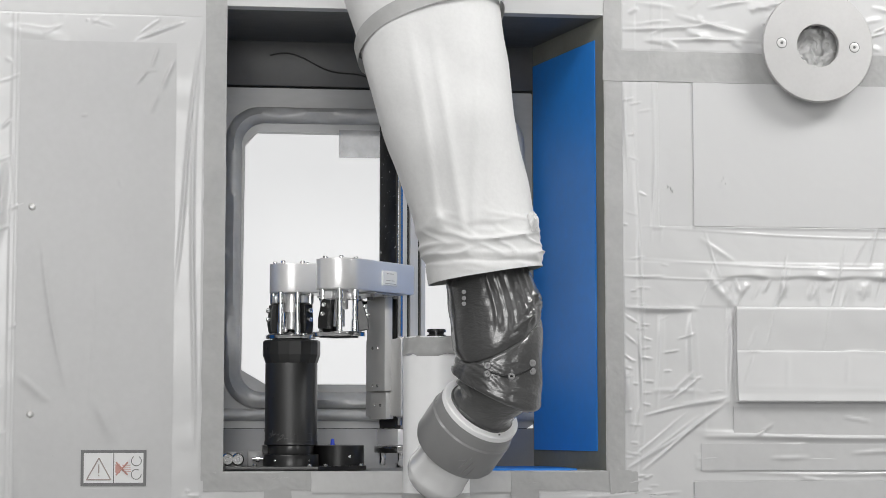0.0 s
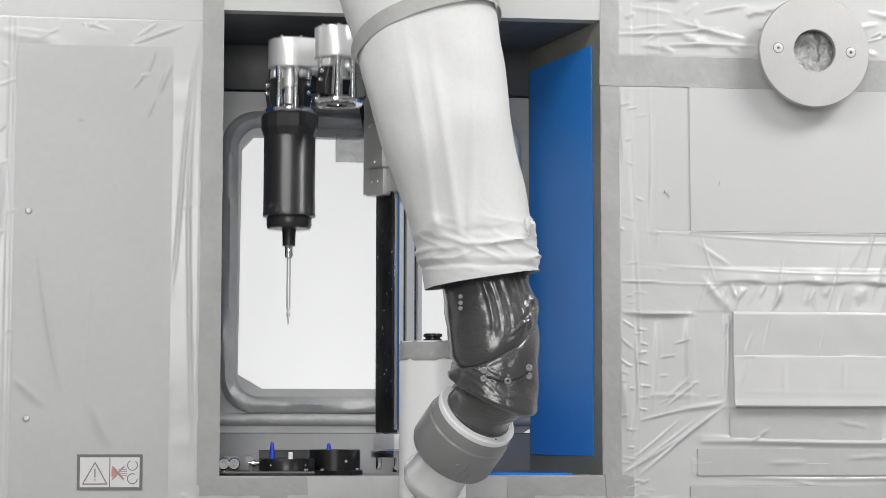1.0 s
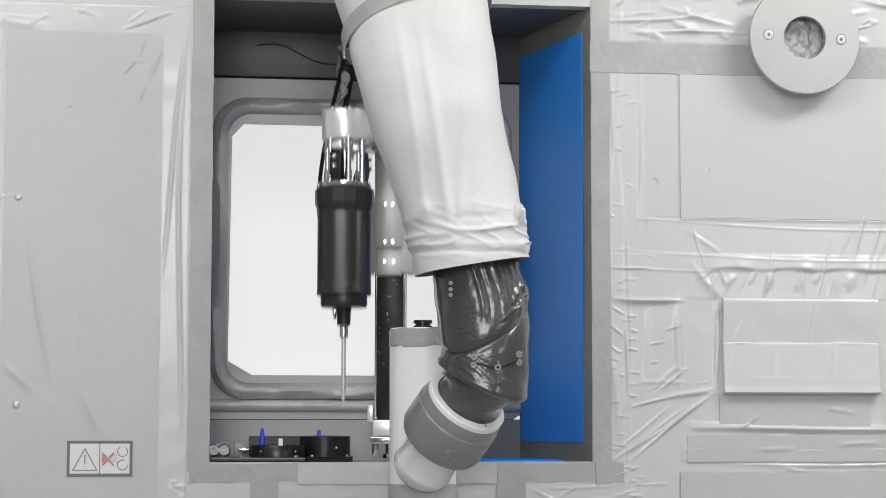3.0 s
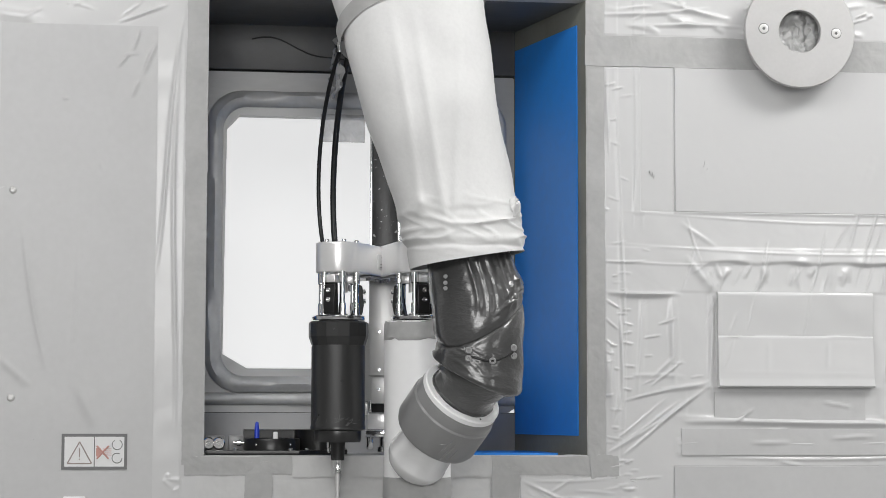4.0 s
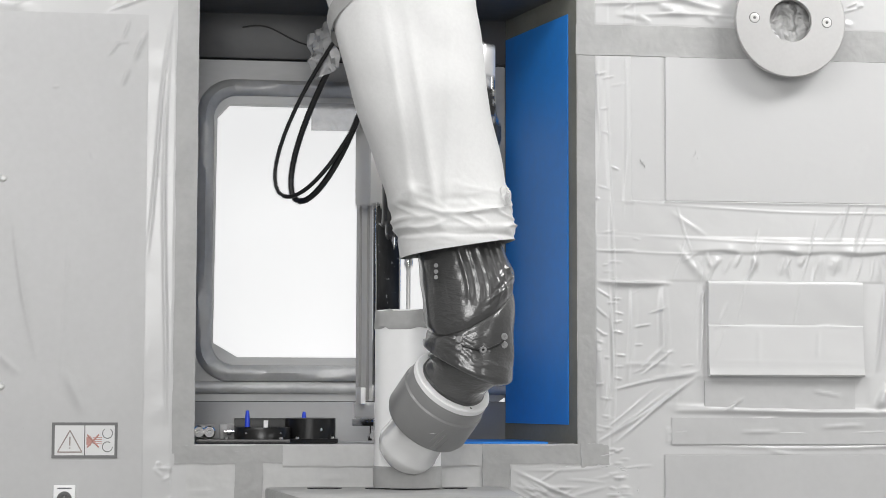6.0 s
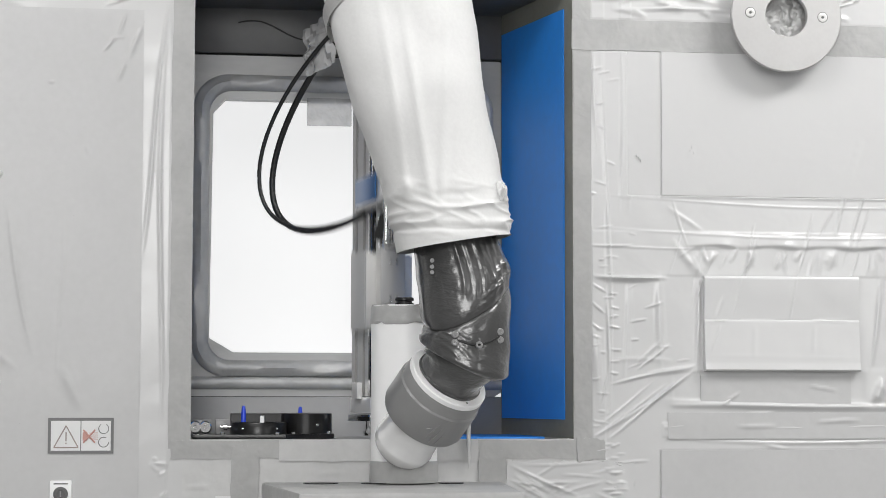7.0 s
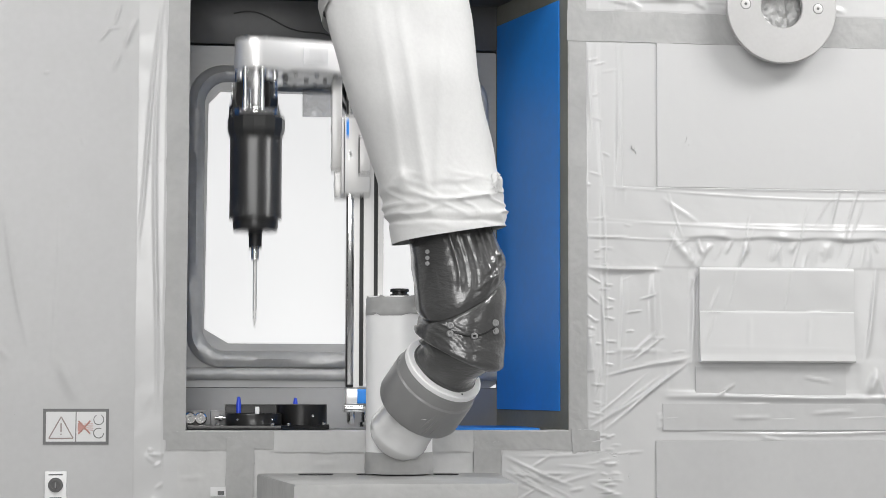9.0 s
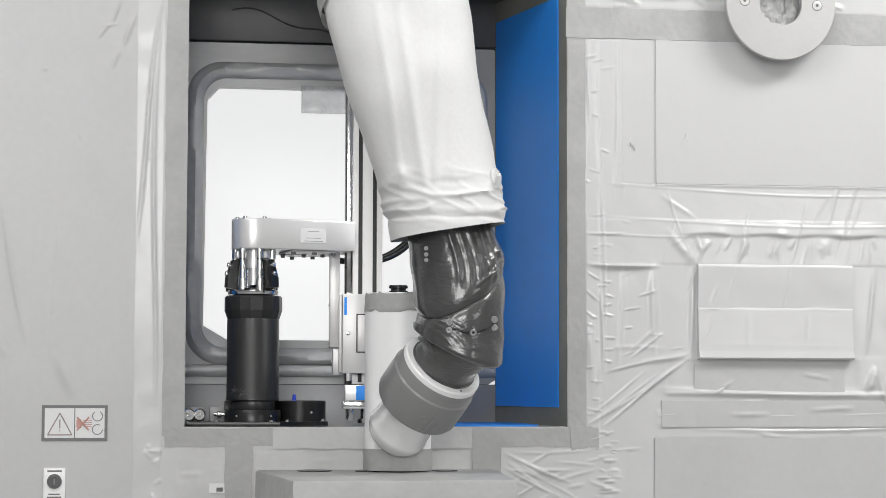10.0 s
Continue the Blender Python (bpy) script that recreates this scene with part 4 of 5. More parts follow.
film_sheet("film_sheet", -0.90, -0.388, 0.80, 1.93, west_height, FILM_L, wall_front, "creased pale masking film", 0.0024)


def west_panel(x, z):
    h = 0.0016 + np.abs(ripples(x, z, 8, 0.22, 0.0005))
    for f in ((-0.70, 1.40, -0.65, 1.12, 0.006, 0.0009), (-0.50, 1.66, -0.478, 1.72, 0.003, 0.003), (-0.52, 1.62, -0.505, 1.655, 0.003, 0.002), (-0.60, 1.15, -0.54, 0.98, 0.01, 0.001), (-0.735, 1.02, -0.72, 0.86, 0.008, 0.002),
              (-0.505, 1.742, -0.518, 1.700, 0.0016, 0.003), (-0.522, 1.700, -0.545, 1.672, 0.0014, 0.003), (-0.505, 1.70, -0.535, 1.695, 0.0014, 0.002), (-0.61, 1.40, -0.61, 1.10, 0.0014, 0.0008), (-0.705, 1.40, -0.655, 1.14, 0.0018, 0.0016), (-0.742, 1.17, -0.68, 1.12, 0.006, 0.002), (-0.61, 1.13, -0.57, 1.05, 0.008, 0.002), (-0.637, 1.617, -0.625, 1.619, 0.002, 0.002), (-0.57, 1.51, -0.565, 1.49, 0.002, 0.001)):
        h += ridge(x, z, *f)
    return h


film_sheet("access_panel", -0.742, -0.474, 0.70, 1.748, west_panel, PANEL, wall_front, "smooth grey access panel under film", 0.0026, 0.0018)
for x, z in ((-0.718, 1.456), (-0.715, 1.099)):
    part("panel_screw", lathe([(0.0065, 0), (0.0065, 0.0015), (0.0045, 0.004), (0.003, 0.0045), (0.0022, 0.0045), (0.0022, 0.002), (0, 0.002)], 20, turn=pose(x, -0.0034, z, 90, 0, 0)), ALU_M, wall_front, "round-headed steel screw")
tape(-0.424, -0.3865, 0.985, 1.99, base=0.0014, seed=11)
tape(-0.421, -0.234, 0.9665, 0.9985, base=0.0026, seed=12)
tape(-1.0, -0.425, 1.798, 1.99, base=0.0013, seed=13, material=FILM)
tape(-0.316, -0.268, 0.70, 0.989, base=0.0050, seed=14)

# film right of the niche
FOLDS_EAST = [(0.322, 1.004, 0.52, 1.125, 0.003, 0.004), (0.326, 1.020, 0.440, 1.105, 0.0018, 0.0025), 
              (0.80, 1.46, 0.775, 1.36, 0.003, 0.003), (0.735, 1.34, 0.70, 1.20, 0.003, 0.002), (0.63, 1.37, 0.585, 1.26, 0.003, 0.003), (0.46, 1.42, 0.53, 1.37, 0.004, 0.002),
              (0.40, 1.13, 0.45, 1.18, 0.003, 0.003), (0.47, 1.36, 0.52, 1.29, 0.006, 0.004), (0.505, 1.33, 0.525, 1.29, 0.004, 0.003), (0.56, 1.06, 0.59, 1.085, 0.003, 0.003)]
FOLDS_LEVEL = [(0.30, 1.432, 1.1, 1.428, 0.0016, 0.0014), (0.30, 1.372, 1.1, 1.374, 0.0018, 0.0016), (0.30, 1.346, 0.60, 1.345, 0.0015, 0.0015), (0.318, 1.291, 0.46, 1.288, 0.004, 0.004),
               (0.36, 1.143, 0.47, 1.140, 0.004, 0.002), (0.43, 1.066, 1.1, 1.066, 0.006, 0.005), (0.44, 1.030, 1.1, 1.028, 0.004, 0.002), (0.44, 1.003, 1.1, 1.001, 0.003, 0.0025)]
FOLDS_UPRIGHT = [(0.377, 1.72, 0.377, 1.40, 0.002, 0.002), (0.396, 1.72, 0.396, 1.40, 0.003, 0.0018), (0.350, 1.72, 0.347, 0.98, 0.0025, 0.0025), (0.448, 1.30, 0.446, 1.12, 0.005, 0.004),
                 (0.386, 1.30, 0.384, 1.10, 0.003, 0.0015), (0.333, 1.20, 0.333, 1.05, 0.006, 0.004), (0.515, 1.32, 0.517, 1.10, 0.004, 0.004)]


CREASES = [(0.350, 1.29, 0.3505, 1.09, 0.0018, 0.004), (0.3505, 1.12, 0.338, 1.06, 0.0016, 0.003), (0.320, 1.292, 0.465, 1.286, 0.003, 0.005),
           (0.323, 1.278, 0.350, 1.260, 0.0014, 0.003), (0.321, 1.246, 0.347, 1.222, 0.0014, 0.003), (0.321, 1.207, 0.340, 1.193, 0.0014, 0.003), (0.322, 1.185, 0.339, 1.179, 0.0014, 0.0025),
           (0.352, 1.259, 0.370, 1.259, 0.0013, 0.003), (0.354, 1.236, 0.374, 1.231, 0.0013, 0.003), (0.352, 1.217, 0.371, 1.219, 0.0013, 0.003), (0.350, 1.202, 0.374, 1.197, 0.0015, 0.003),
           (0.354, 1.160, 0.378, 1.157, 0.0014, 0.003), (0.354, 1.138, 0.374, 1.138, 0.0014, 0.0025), (0.354, 1.119, 0.371, 1.115, 0.0014, 0.003), (0.390, 1.208, 0.424, 1.215, 0.0014, 0.003),
           (0.392, 1.176, 0.409, 1.178, 0.0013, 0.0025), (0.418, 1.233, 0.454, 1.246, 0.0016, 0.003), (0.352, 1.098, 0.450, 1.118, 0.0022, 0.004), (0.405, 1.122, 0.464, 1.172, 0.0018, 0.0035),
           (0.3907, 1.286, 0.3905, 1.140, 0.005, 0.0015), (0.452, 1.284, 0.453, 1.150, 0.004, 0.002), (0.315, 1.346, 0.40, 1.346, 0.0016, 0.003), (0.325, 1.006, 0.462, 1.098, 0.0022, 0.004),
           (0.348, 1.000, 0.505, 1.118, 0.0024, 0.0045), (0.556, 1.060, 0.590, 1.082, 0.0016, 0.003), (0.50, 1.34, 0.47, 1.43, 0.0016, 0.002), (0.60, 1.27, 0.625, 1.39, 0.0013, 0.0025), (0.69, 1.26, 0.735, 1.41, 0.0013, 0.0025),
           (0.79, 1.30, 0.87, 1.60, 0.0016, 0.003), (0.30, 1.79, 0.52, 1.81, 0.003, 0.005), (0.36, 1.775, 0.60, 1.775, 0.003, 0.004), (0.42, 1.82, 0.56, 1.79, 0.004, 0.006), (0.33, 1.70, 0.328, 1.50, 0.0018, 0.003)]


def east_height(x, z):
    h = 0.002 + ripples(x, z, 21, 0.10, 0.0008)
    h += 0.0022 * soft_step(x - 0.449, 0.0008) * soft_step(z - 1.433, 0.0008) * soft_step(1.705 - z, 0.001)
    swell = 0.65 + 0.22 * np.sin(x * 47 + 1) + 0.16 * np.sin(x * 113)
    h += 0.008 * np.clip((1.374 - z) / 0.026, 0, 1) ** 1.3 * soft_step(z - 1.3445 - 0.002 * np.sin(x * 60), 0.0012) * soft_step(x - 0.50, 0.012) * swell  # slack fold
    h += 0.004 * soft_step(1.125 - z, 0.002) * soft_step(z - 1.066, 0.002) * soft_step(x - 0.47, 0.004) * 0.4
    for group in (FOLDS_EAST, FOLDS_LEVEL, FOLDS_UPRIGHT):
        for f in group:
            h += ridge(x, z, *f)
    pocket = soft_step(x - 0.47, 0.0015) * soft_step(0.826 - x, 0.003) * soft_step(1.119 - z, 0.001) * soft_step(z - 1.070, 0.001)
    h -= 0.0011 * pocket
    h += 0.0035 * np.exp(-((z - 1.060) / 0.005) ** 2) * soft_step(x - 0.47, 0.004) * soft_step(0.826 - x, 0.004)
    h += 0.0012 * soft_step(x - 0.45, 0.0008) * soft_step(1.029 - z, 0.0008) * soft_step(z - 1.003, 0.0008)
    h += 0.0010 * soft_step(0.3465 - x, 0.0006)
    h += 0.0012 * soft_step(x - 0.376, 0.0006) * soft_step(0.396 - x, 0.0006) * soft_step(z - 1.43, 0.001)
    h += 0.0010 * soft_step(1.372 - z, 0.0006) * soft_step(z - 1.292, 0.0006)
    for f in ((0.858, 1.115, 0.90, 0.96, 0.004, 0.005), (0.835, 1.12, 0.865, 1.30, 0.004, 0.005), (0.84, 1.06, 0.862, 1.11, 0.008, 0.008), (0.73, 1.10, 0.78, 1.09, 0.0018, 0.002),
              (0.60, 1.045, 0.66, 1.046, 0.003, 0.003), (0.76, 1.04, 0.83, 1.043, 0.002, 0.003), (0.42, 1.115, 0.515, 1.132, 0.004, 0.005)):
        h += ridge(x, z, *f)
    for f in CREASES:
        h += ridge(x, z, *f)
    r = random.Random(9)
    for _ in range(26):  # crushed film below the tape's end
        a, b = r.uniform(0.335, 0.375), r.uniform(0.90, 0.995)
        h += ridge(x, z, a, b, a + r.uniform(0.006, 0.022), b + r.uniform(-0.005, 0.005), r.uniform(0.001, 0.002), r.uniform(0.0015, 0.003))
    for _ in range(30):  # short puckers along the film's taped edge
        a, b = r.uniform(0.318, 0.352), r.uniform(0.88, 1.70)
        h += ridge(x, z, a, b, a + r.uniform(0.012, 0.035), b + r.uniform(-0.012, 0.006), r.uniform(0.001, 0.0020), r.uniform(0.001, 0.0030))
    for _ in range(46):  # loose film above the cross tape
        a, b = r.uniform(0.30, 0.85), r.uniform(1.76, 1.87)
        h += ridge(x, z, a, b, a + r.uniform(-0.06, 0.10), b + r.uniform(-0.022, 0.016), r.uniform(0.002, 0.006), r.uniform(0.0015, 0.005))
    for _ in range(14):
        a, b = r.uniform(0.36, 0.84), r.uniform(0.86, 1.06)
        h += ridge(x, z, a, b, a + r.uniform(0.02, 0.07), b + r.uniform(-0.008, 0.012), r.uniform(0.002, 0.004), r.uniform(0.0008, 0.0025))
    for _ in range(6):
        a, b = r.uniform(0.36, 0.50), r.uniform(1.08, 1.40)
        h += ridge(x, z, a, b, a + r.uniform(0.01, 0.04), b + r.uniform(-0.004, 0.02), r.uniform(0.0011, 0.002), r.uniform(0.0008, 0.002))
    for _ in range(22):  # drapes under the slack fold
        a, b = r.uniform(0.50, 0.86), r.uniform(1.335, 1.346)
        h += ridge(x, z, a, b, a + r.uniform(-0.02, 0.012), b - r.uniform(0.02, 0.05), r.uniform(0.002, 0.006), r.uniform(0.0012, 0.0035))
    for _ in range(7):  # long sharp creases
        a, b = r.uniform(0.46, 0.88), r.uniform(1.20, 1.50)
        h += ridge(x, z, a, b, a + r.uniform(0.01, 0.05), b + r.uniform(0.06, 0.13), 0.0012, r.uniform(0.001, 0.0022))
    groove = 0.0025 * np.exp(-((x - 0.4485) / 0.0018) ** 2) * soft_step(z - 1.435, 0.001) * soft_step(1.70 - z, 0.001)
    h = h - groove
    boards = ((x > 0.389) & (z > 1.436) & (z < 1.699)) | ((x > 0.446) & (z < 0.981))
    h = np.where(boards, np.minimum(h, 0.0009), h)
    return np.where((np.abs(z - 1.7262) < 0.029) | (x < 0.3228), np.minimum(h, 0.0012), h)


film_sheet("film_sheet", 0.3175, 0.93, 0.82, 1.93, east_height, FILM_L, wall_front, "heavily creased pale masking film", 0.0019)
tape(0.2895, 0.3225, 0.966, 1.99, base=0.0014, seed=31)
tape(0.2875, 1.10, 1.698, 1.7545, base=0.0026, seed=32, high=0.0010)
tape(0.117, 0.300, 0.966, 0.9985, base=0.0026, seed=33, jag=0.002)
tape(0.295, 0.346, 0.963, 0.998, base=0.0040, seed=34, jag=0.005)
tape(0.117, 0.166, 0.80, 0.980, base=0.0044, seed=35)
tape(-0.234, 0.117, 0.962, 0.9975, base=0.0034, seed=36, material=TAPE_L)


def plain_film(seed):
    def height(x, z):
        h = 0.002 + ripples(x, z, seed, 0.06, 0.0006)
        r = random.Random(seed)
        for _ in range(12):
            a, b = r.uniform(-0.43, 0.30), r.uniform(0.80, 0.99)
            h += ridge(x, z, a, b, a + r.uniform(0.03, 0.10), b + r.uniform(-0.01, 0.01), r.uniform(0.002, 0.004), r.uniform(0.001, 0.0025))
        return h
    return height


film_sheet("film_sheet", -0.40, 0.3172, 0.70, 0.999, plain_film(4), TAPE_L, wall_front, "smooth pale masking film below the niche", 0.004)
def loose_film(x, z):
    h = 0.003 + ripples(x, z, 6, 0.05, 0.0008) + ridge(x, z, 0.17, 0.955, 0.30, 0.90, 0.0025, 0.004) + ridge(x, z, 0.17, 0.93, 0.28, 0.875, 0.002, 0.003) + ridge(x, z, 0.19, 0.956, 0.34, 0.958, 0.002, 0.002)
    r = random.Random(12)
    for _ in range(26):
        a, b = r.uniform(0.17, 0.33), r.uniform(0.82, 0.95)
        h += ridge(x, z, a, b, a + r.uniform(0.03, 0.09), b + r.uniform(-0.05, 0.03), r.uniform(0.0012, 0.003), r.uniform(0.0012, 0.003))
    for _ in range(24):  # crushed edge
        a, b = r.uniform(0.335, 0.365), r.uniform(0.86, 0.955)
        h += ridge(x, z, a, b, a + r.uniform(0.012, 0.03), b + r.uniform(-0.006, 0.006), r.uniform(0.0011, 0.002), r.uniform(0.0015, 0.003))
    return h


film_sheet("film_sheet", 0.1665, 0.40, 0.80, 0.961, loose_film, FILM_L, wall_front, "loose crumpled film", 0.0022, 0.001, 0.003)
# lower board with a clean edge, and tape patches
film_sheet("film_sheet", 0.447, 1.10, 0.70, 0.980, lambda x, z: 0.0015 + np.abs(ripples(x, z, 14, 0.2, 0.0004)), PANEL, wall_front, "smooth lower board under film", 0.006, 0.0036)
film_sheet("film_sheet", 0.452, 1.10, 1.437, 1.6975, lambda x, z: 0.001 + np.abs(ripples(x, z, 15, 0.25, 0.0005)) + ridge(x, z, 0.50, 1.53, 0.515, 1.49, 0.002, 0.001) + ridge(x, z, 0.80, 1.47, 0.83, 1.56, 0.002, 0.001), FILM, wall_front, "large smooth board under film", 0.006, 0.0034)
film_sheet("film_sheet", 0.389, 0.4465, 1.437, 1.6975, lambda x, z: 0.0004 + np.abs(ripples(x, z, 16, 0.12, 0.0005)), FILM, wall_front, "smooth narrow board under film", 0.006, 0.0014)


# greyer strip puts the shade below the hood plate into colour
film_sheet("film_sheet", 0.520, 0.800, 1.063, 1.113, lambda x, z: 0.001 + np.abs(ripples(x, z, 19, 0.08, 0.0006)) + ridge(x, z, 0.566, 1.068, 0.594, 1.084, 0.002, 0.003) + ridge(x, z, 0.72, 1.097, 0.775, 1.085, 0.002, 0.003), PANEL, wall_front, "smooth film under the hood plate, greyed for the hood's shade", 0.003, 0.0044)
film_sheet("film_sheet", 0.460, 1.0, 1.000, 1.047, lambda x, z: 0.001 + np.abs(ripples(x, z, 20, 0.08, 0.0006)) + ridge(x, z, 0.585, 1.024, 0.660, 1.022, 0.0025, 0.003) + ridge(x, z, 0.735, 1.031, 0.82, 1.033, 0.0025, 0.003), PANEL, wall_front, "smooth grey film strip", 0.003, 0.0040)

# folded hood plate
def make_hood():
    hood = thing("hood_plate", "pale film-covered hood plate with a folded lip on the cell wall", "panel", pose(0.526, 0, 1.121))
    w = 0.288
    profile = [(0.001, 0.0), (-0.019, 0.0), (-0.022, 0.003), (-0.0185, 0.015), (-0.0135, 0.0905), (-0.012, 0.0925), (-0.0165, 0.167), (-0.0145, 0.171), (0.001, 0.171)]
    fine = []
    for (y0, z0), (y1, z1) in zip(profile, profile[1:]):
        steps = 24 if z1 - z0 > 0.05 else 5
        fine += [(y0 + (y1 - y0) * k / steps, z0 + (z1 - z0) * k / steps) for k in range(steps)]
    profile = fine + [profile[-1]]
    creases = [(0.068, 0.168, 0.055, 0.100, 0.0014, 0.0012), (0.172, 0.170, 0.158, 0.090, 0.0014, 0.0010), (0.010, 0.088, 0.046, 0.092, 0.0016, 0.0014), (0.012, 0.035, 0.030, 0.085, 0.0018, 0.0012), (0.020, 0.092, 0.036, 0.135, 0.003, 0.0012),
               (0.200, 0.030, 0.205, 0.085, 0.004, 0.0006), (0.090, 0.020, 0.094, 0.085, 0.005, 0.0006), (0.0, 0.027, 0.288, 0.025, 0.0012, 0.0009), (0.20, 0.092, 0.27, 0.091, 0.0015, 0.0010)]

    def crease(x, z):
        lift = 0.0
        for x0, z0, x1, z1, wide, high in creases:
            dx, dz = x1 - x0, z1 - z0
            n = math.hypot(dx, dz)
            t = ((x - x0) * dx + (z - z0) * dz) / (n * n)
            if 0 < t < 1:
                d = ((z - z0) * dx - (x - x0) * dz) / n
                lift += high * math.exp(-(d / wide) ** 2) * min(1, 4 * t, 4 * (1 - t))
        return lift

    rows = []
    bm = bmesh.new()
    n = 160
    for i in range(n + 1):
        x = w * i / n
        rows.append([bm.verts.new((x, y - (0.0011 * noise.noise(Vector((x * 20, z * 25, 2))) + crease(x, z) if y < 0 else 0), z)) for y, z in profile])
    for a, b in zip(rows, rows[1:]):
        for k in range(len(profile) - 1):
            bm.faces.new((a[k], b[k], b[k + 1], a[k + 1]))
    bm.faces.new(rows[0])
    bm.faces.new(rows[-1][::-1])
    part("plate", bm, PANEL_L, hood, soft=40)
    return hood


make_hood()
# small scuffs on the boards
SCUFFS = [(0.506, 1.516), (0.409, 1.50)]
for k, (x, z) in enumerate(SCUFFS):
    r = random.Random(k)
    bm = bmesh.new()
    for _ in range(4):
        a, w = r.uniform(-0.006, 0.006), r.uniform(0.0003, 0.0007)
        c, h = r.uniform(-0.012, 0.012), r.uniform(0.001, 0.004)
        lift = 0.0052 if x > 0 else 0.0040
        prism([(x + a - w, z + c - h), (x + a + w, z + c - h * 0.6), (x + a + w * 1.4, z + c + h), (x + a, z + c + h * 0.7)], lift - 0.002, lift + 0.0002, bm=bm, turn=FLAT)
    part("scuff_mark", bm, GREY, wall_front, "small grey scuff")


# steel ring plate
def make_disc():
    disc = thing("ring_plate", "brushed steel ring plate screwed to the masked wall", "plate", pose(0.672, -0.042, 1.7615) @ pose(0, 0, 0, 0, 2.2, 0) @ pose(0, 0, 0, 90, 0, 0))
    part("ring", lathe([(0.0395, 0), (0.0385, 0.001), (0.0385, 0.0095), (0.0395, 0.0105), (0.101, 0.0105), (0.1025, 0.009), (0.1025, 0.0015), (0.101, 0), (0.0395, 0)], 96), DISC, disc, soft=30)
    for x in (-0.0675, 0.0675):
        part("screw", lathe([(0.0085, 0.010), (0.0085, 0.0111), (0.0072, 0.0115), (0.004, 0.0115), (0.004, 0.0107), (0.0028, 0.0107), (0.0028, 0.0075), (0, 0.0075)], 24, turn=pose(x, 0.001, 0)), ALU_M, disc, "countersunk steel screw")
        # dark ring and hexagon paint the shade of the screw's recesses
        part("countersink_shade", lathe([(0.0085, 0.0102), (0.0098, 0.0102), (0.0098, 0.0108), (0.0085, 0.0108), (0.0085, 0.0102)], 24, turn=pose(x, 0.001, 0)), INK, disc, "dark ring for the shade at the countersink edge")
        part("socket_shade", lathe([(0, 0.0076), (0.0027, 0.0076), (0.0027, 0.0112), (0, 0.0112)], 6, turn=pose(x, 0.001, 0)), INK, disc, "dark hexagon for the shade in the socket")
    part("collar", lathe([(0.070, -0.040), (0.080, -0.040), (0.080, 0.0), (0.070, 0.0), (0.070, -0.040)], 48), FOIL, disc, "film-wrapped collar behind the ring")
    bm = bmesh.new()
    bmesh.ops.create_grid(bm, x_segments=60, y_segments=60, size=0.066)
    for v in bm.verts:  # crushed film at the bottom of the bore
        r = v.co.length
        v.co.z = -0.030 + 0.010 * abs(noise.noise(v.co * 40)) + 0.006 * abs(noise.noise(v.co * 95))
        if r > 0.066:
            v.co *= 0.066 / r
    bmesh.ops.solidify(bm, geom=bm.faces[:], thickness=-0.001)
    part("bore_film", bm, FOIL, disc, "crushed film inside the ring's bore", soft=25)
    return disc


DISC = mat("turned_steel", (0.50, 0.495, 0.49), 0.40, 0.6, 160, 0.05, 0.05, 10)
make_disc()


# warning sticker
def make_sticker():
    st = thing("warning_sticker", "grey-framed warning sticker with triangle and crushed-hand signs", "sticker", pose(-0.5725, -0.0046, 1.007))
    bm = box(-0.0555, 0.0555, -0.0006, 0.0, -0.0305, 0.0305)
    part("frame", bm, INK_L, st, "grey border")
    for x0, x1 in ((-0.0505, -0.0008), (0.0008, 0.0505)):
        part("field", box(x0, x1, -0.0009, -0.0006, -0.0255, 0.0255), PAPER, st, "white field")
    def bar(pts, r, material, name):
        part(name, pipe([(x, -0.0011, z) for x, z in pts], r, 6), material, st)
    t = [(-0.0455, -0.020), (-0.0045, -0.020), (-0.025, 0.017), (-0.0455, -0.020)]
    for a, b in zip(t, t[1:]):
        bar([a, b], 0.0011, BROWN, "triangle_side")
    bar([(-0.025, 0.006), (-0.025, -0.009)], 0.0011, BROWN, "warning_mark")
    bar([(-0.025, -0.012), (-0.025, -0.014)], 0.0011, BROWN, "warning_mark")
    for zc in (0.012, -0.011):
        bar([(0.0385 + 0.0085 * math.cos(radians(a)), zc + 0.0085 * math.sin(radians(a))) for a in range(-240 if zc > 0 else -300, 61 if zc > 0 else 1, 20)], 0.0007, INK_L, "roller_sign")
    bar([(0.004, 0.010), (0.024, -0.012)], 0.0016, RED, "cross_stroke")
    bar([(0.004, -0.012), (0.024, 0.010)], 0.0016, RED, "cross_stroke")
    part("palm_sign", prism([(0.003, -0.008), (0.010, -0.009), (0.014, -0.001), (0.010, 0.007), (0.003, 0.006)], 0, 0.0004, turn=pose(0, -0.0009, 0, 90, 0, 0)), RED, st)
    for i in range(4):
        bar([(0.014, -0.005 + i * 0.0032), (0.029, -0.006 + i * 0.0036)], 0.0006, RED, "finger_sign")
    return st


INK_L = mat("grey_frame_print", (0.16, 0.16, 0.16), 0.45, 0, 60, 0.08, 0.02, 5)
make_sticker()


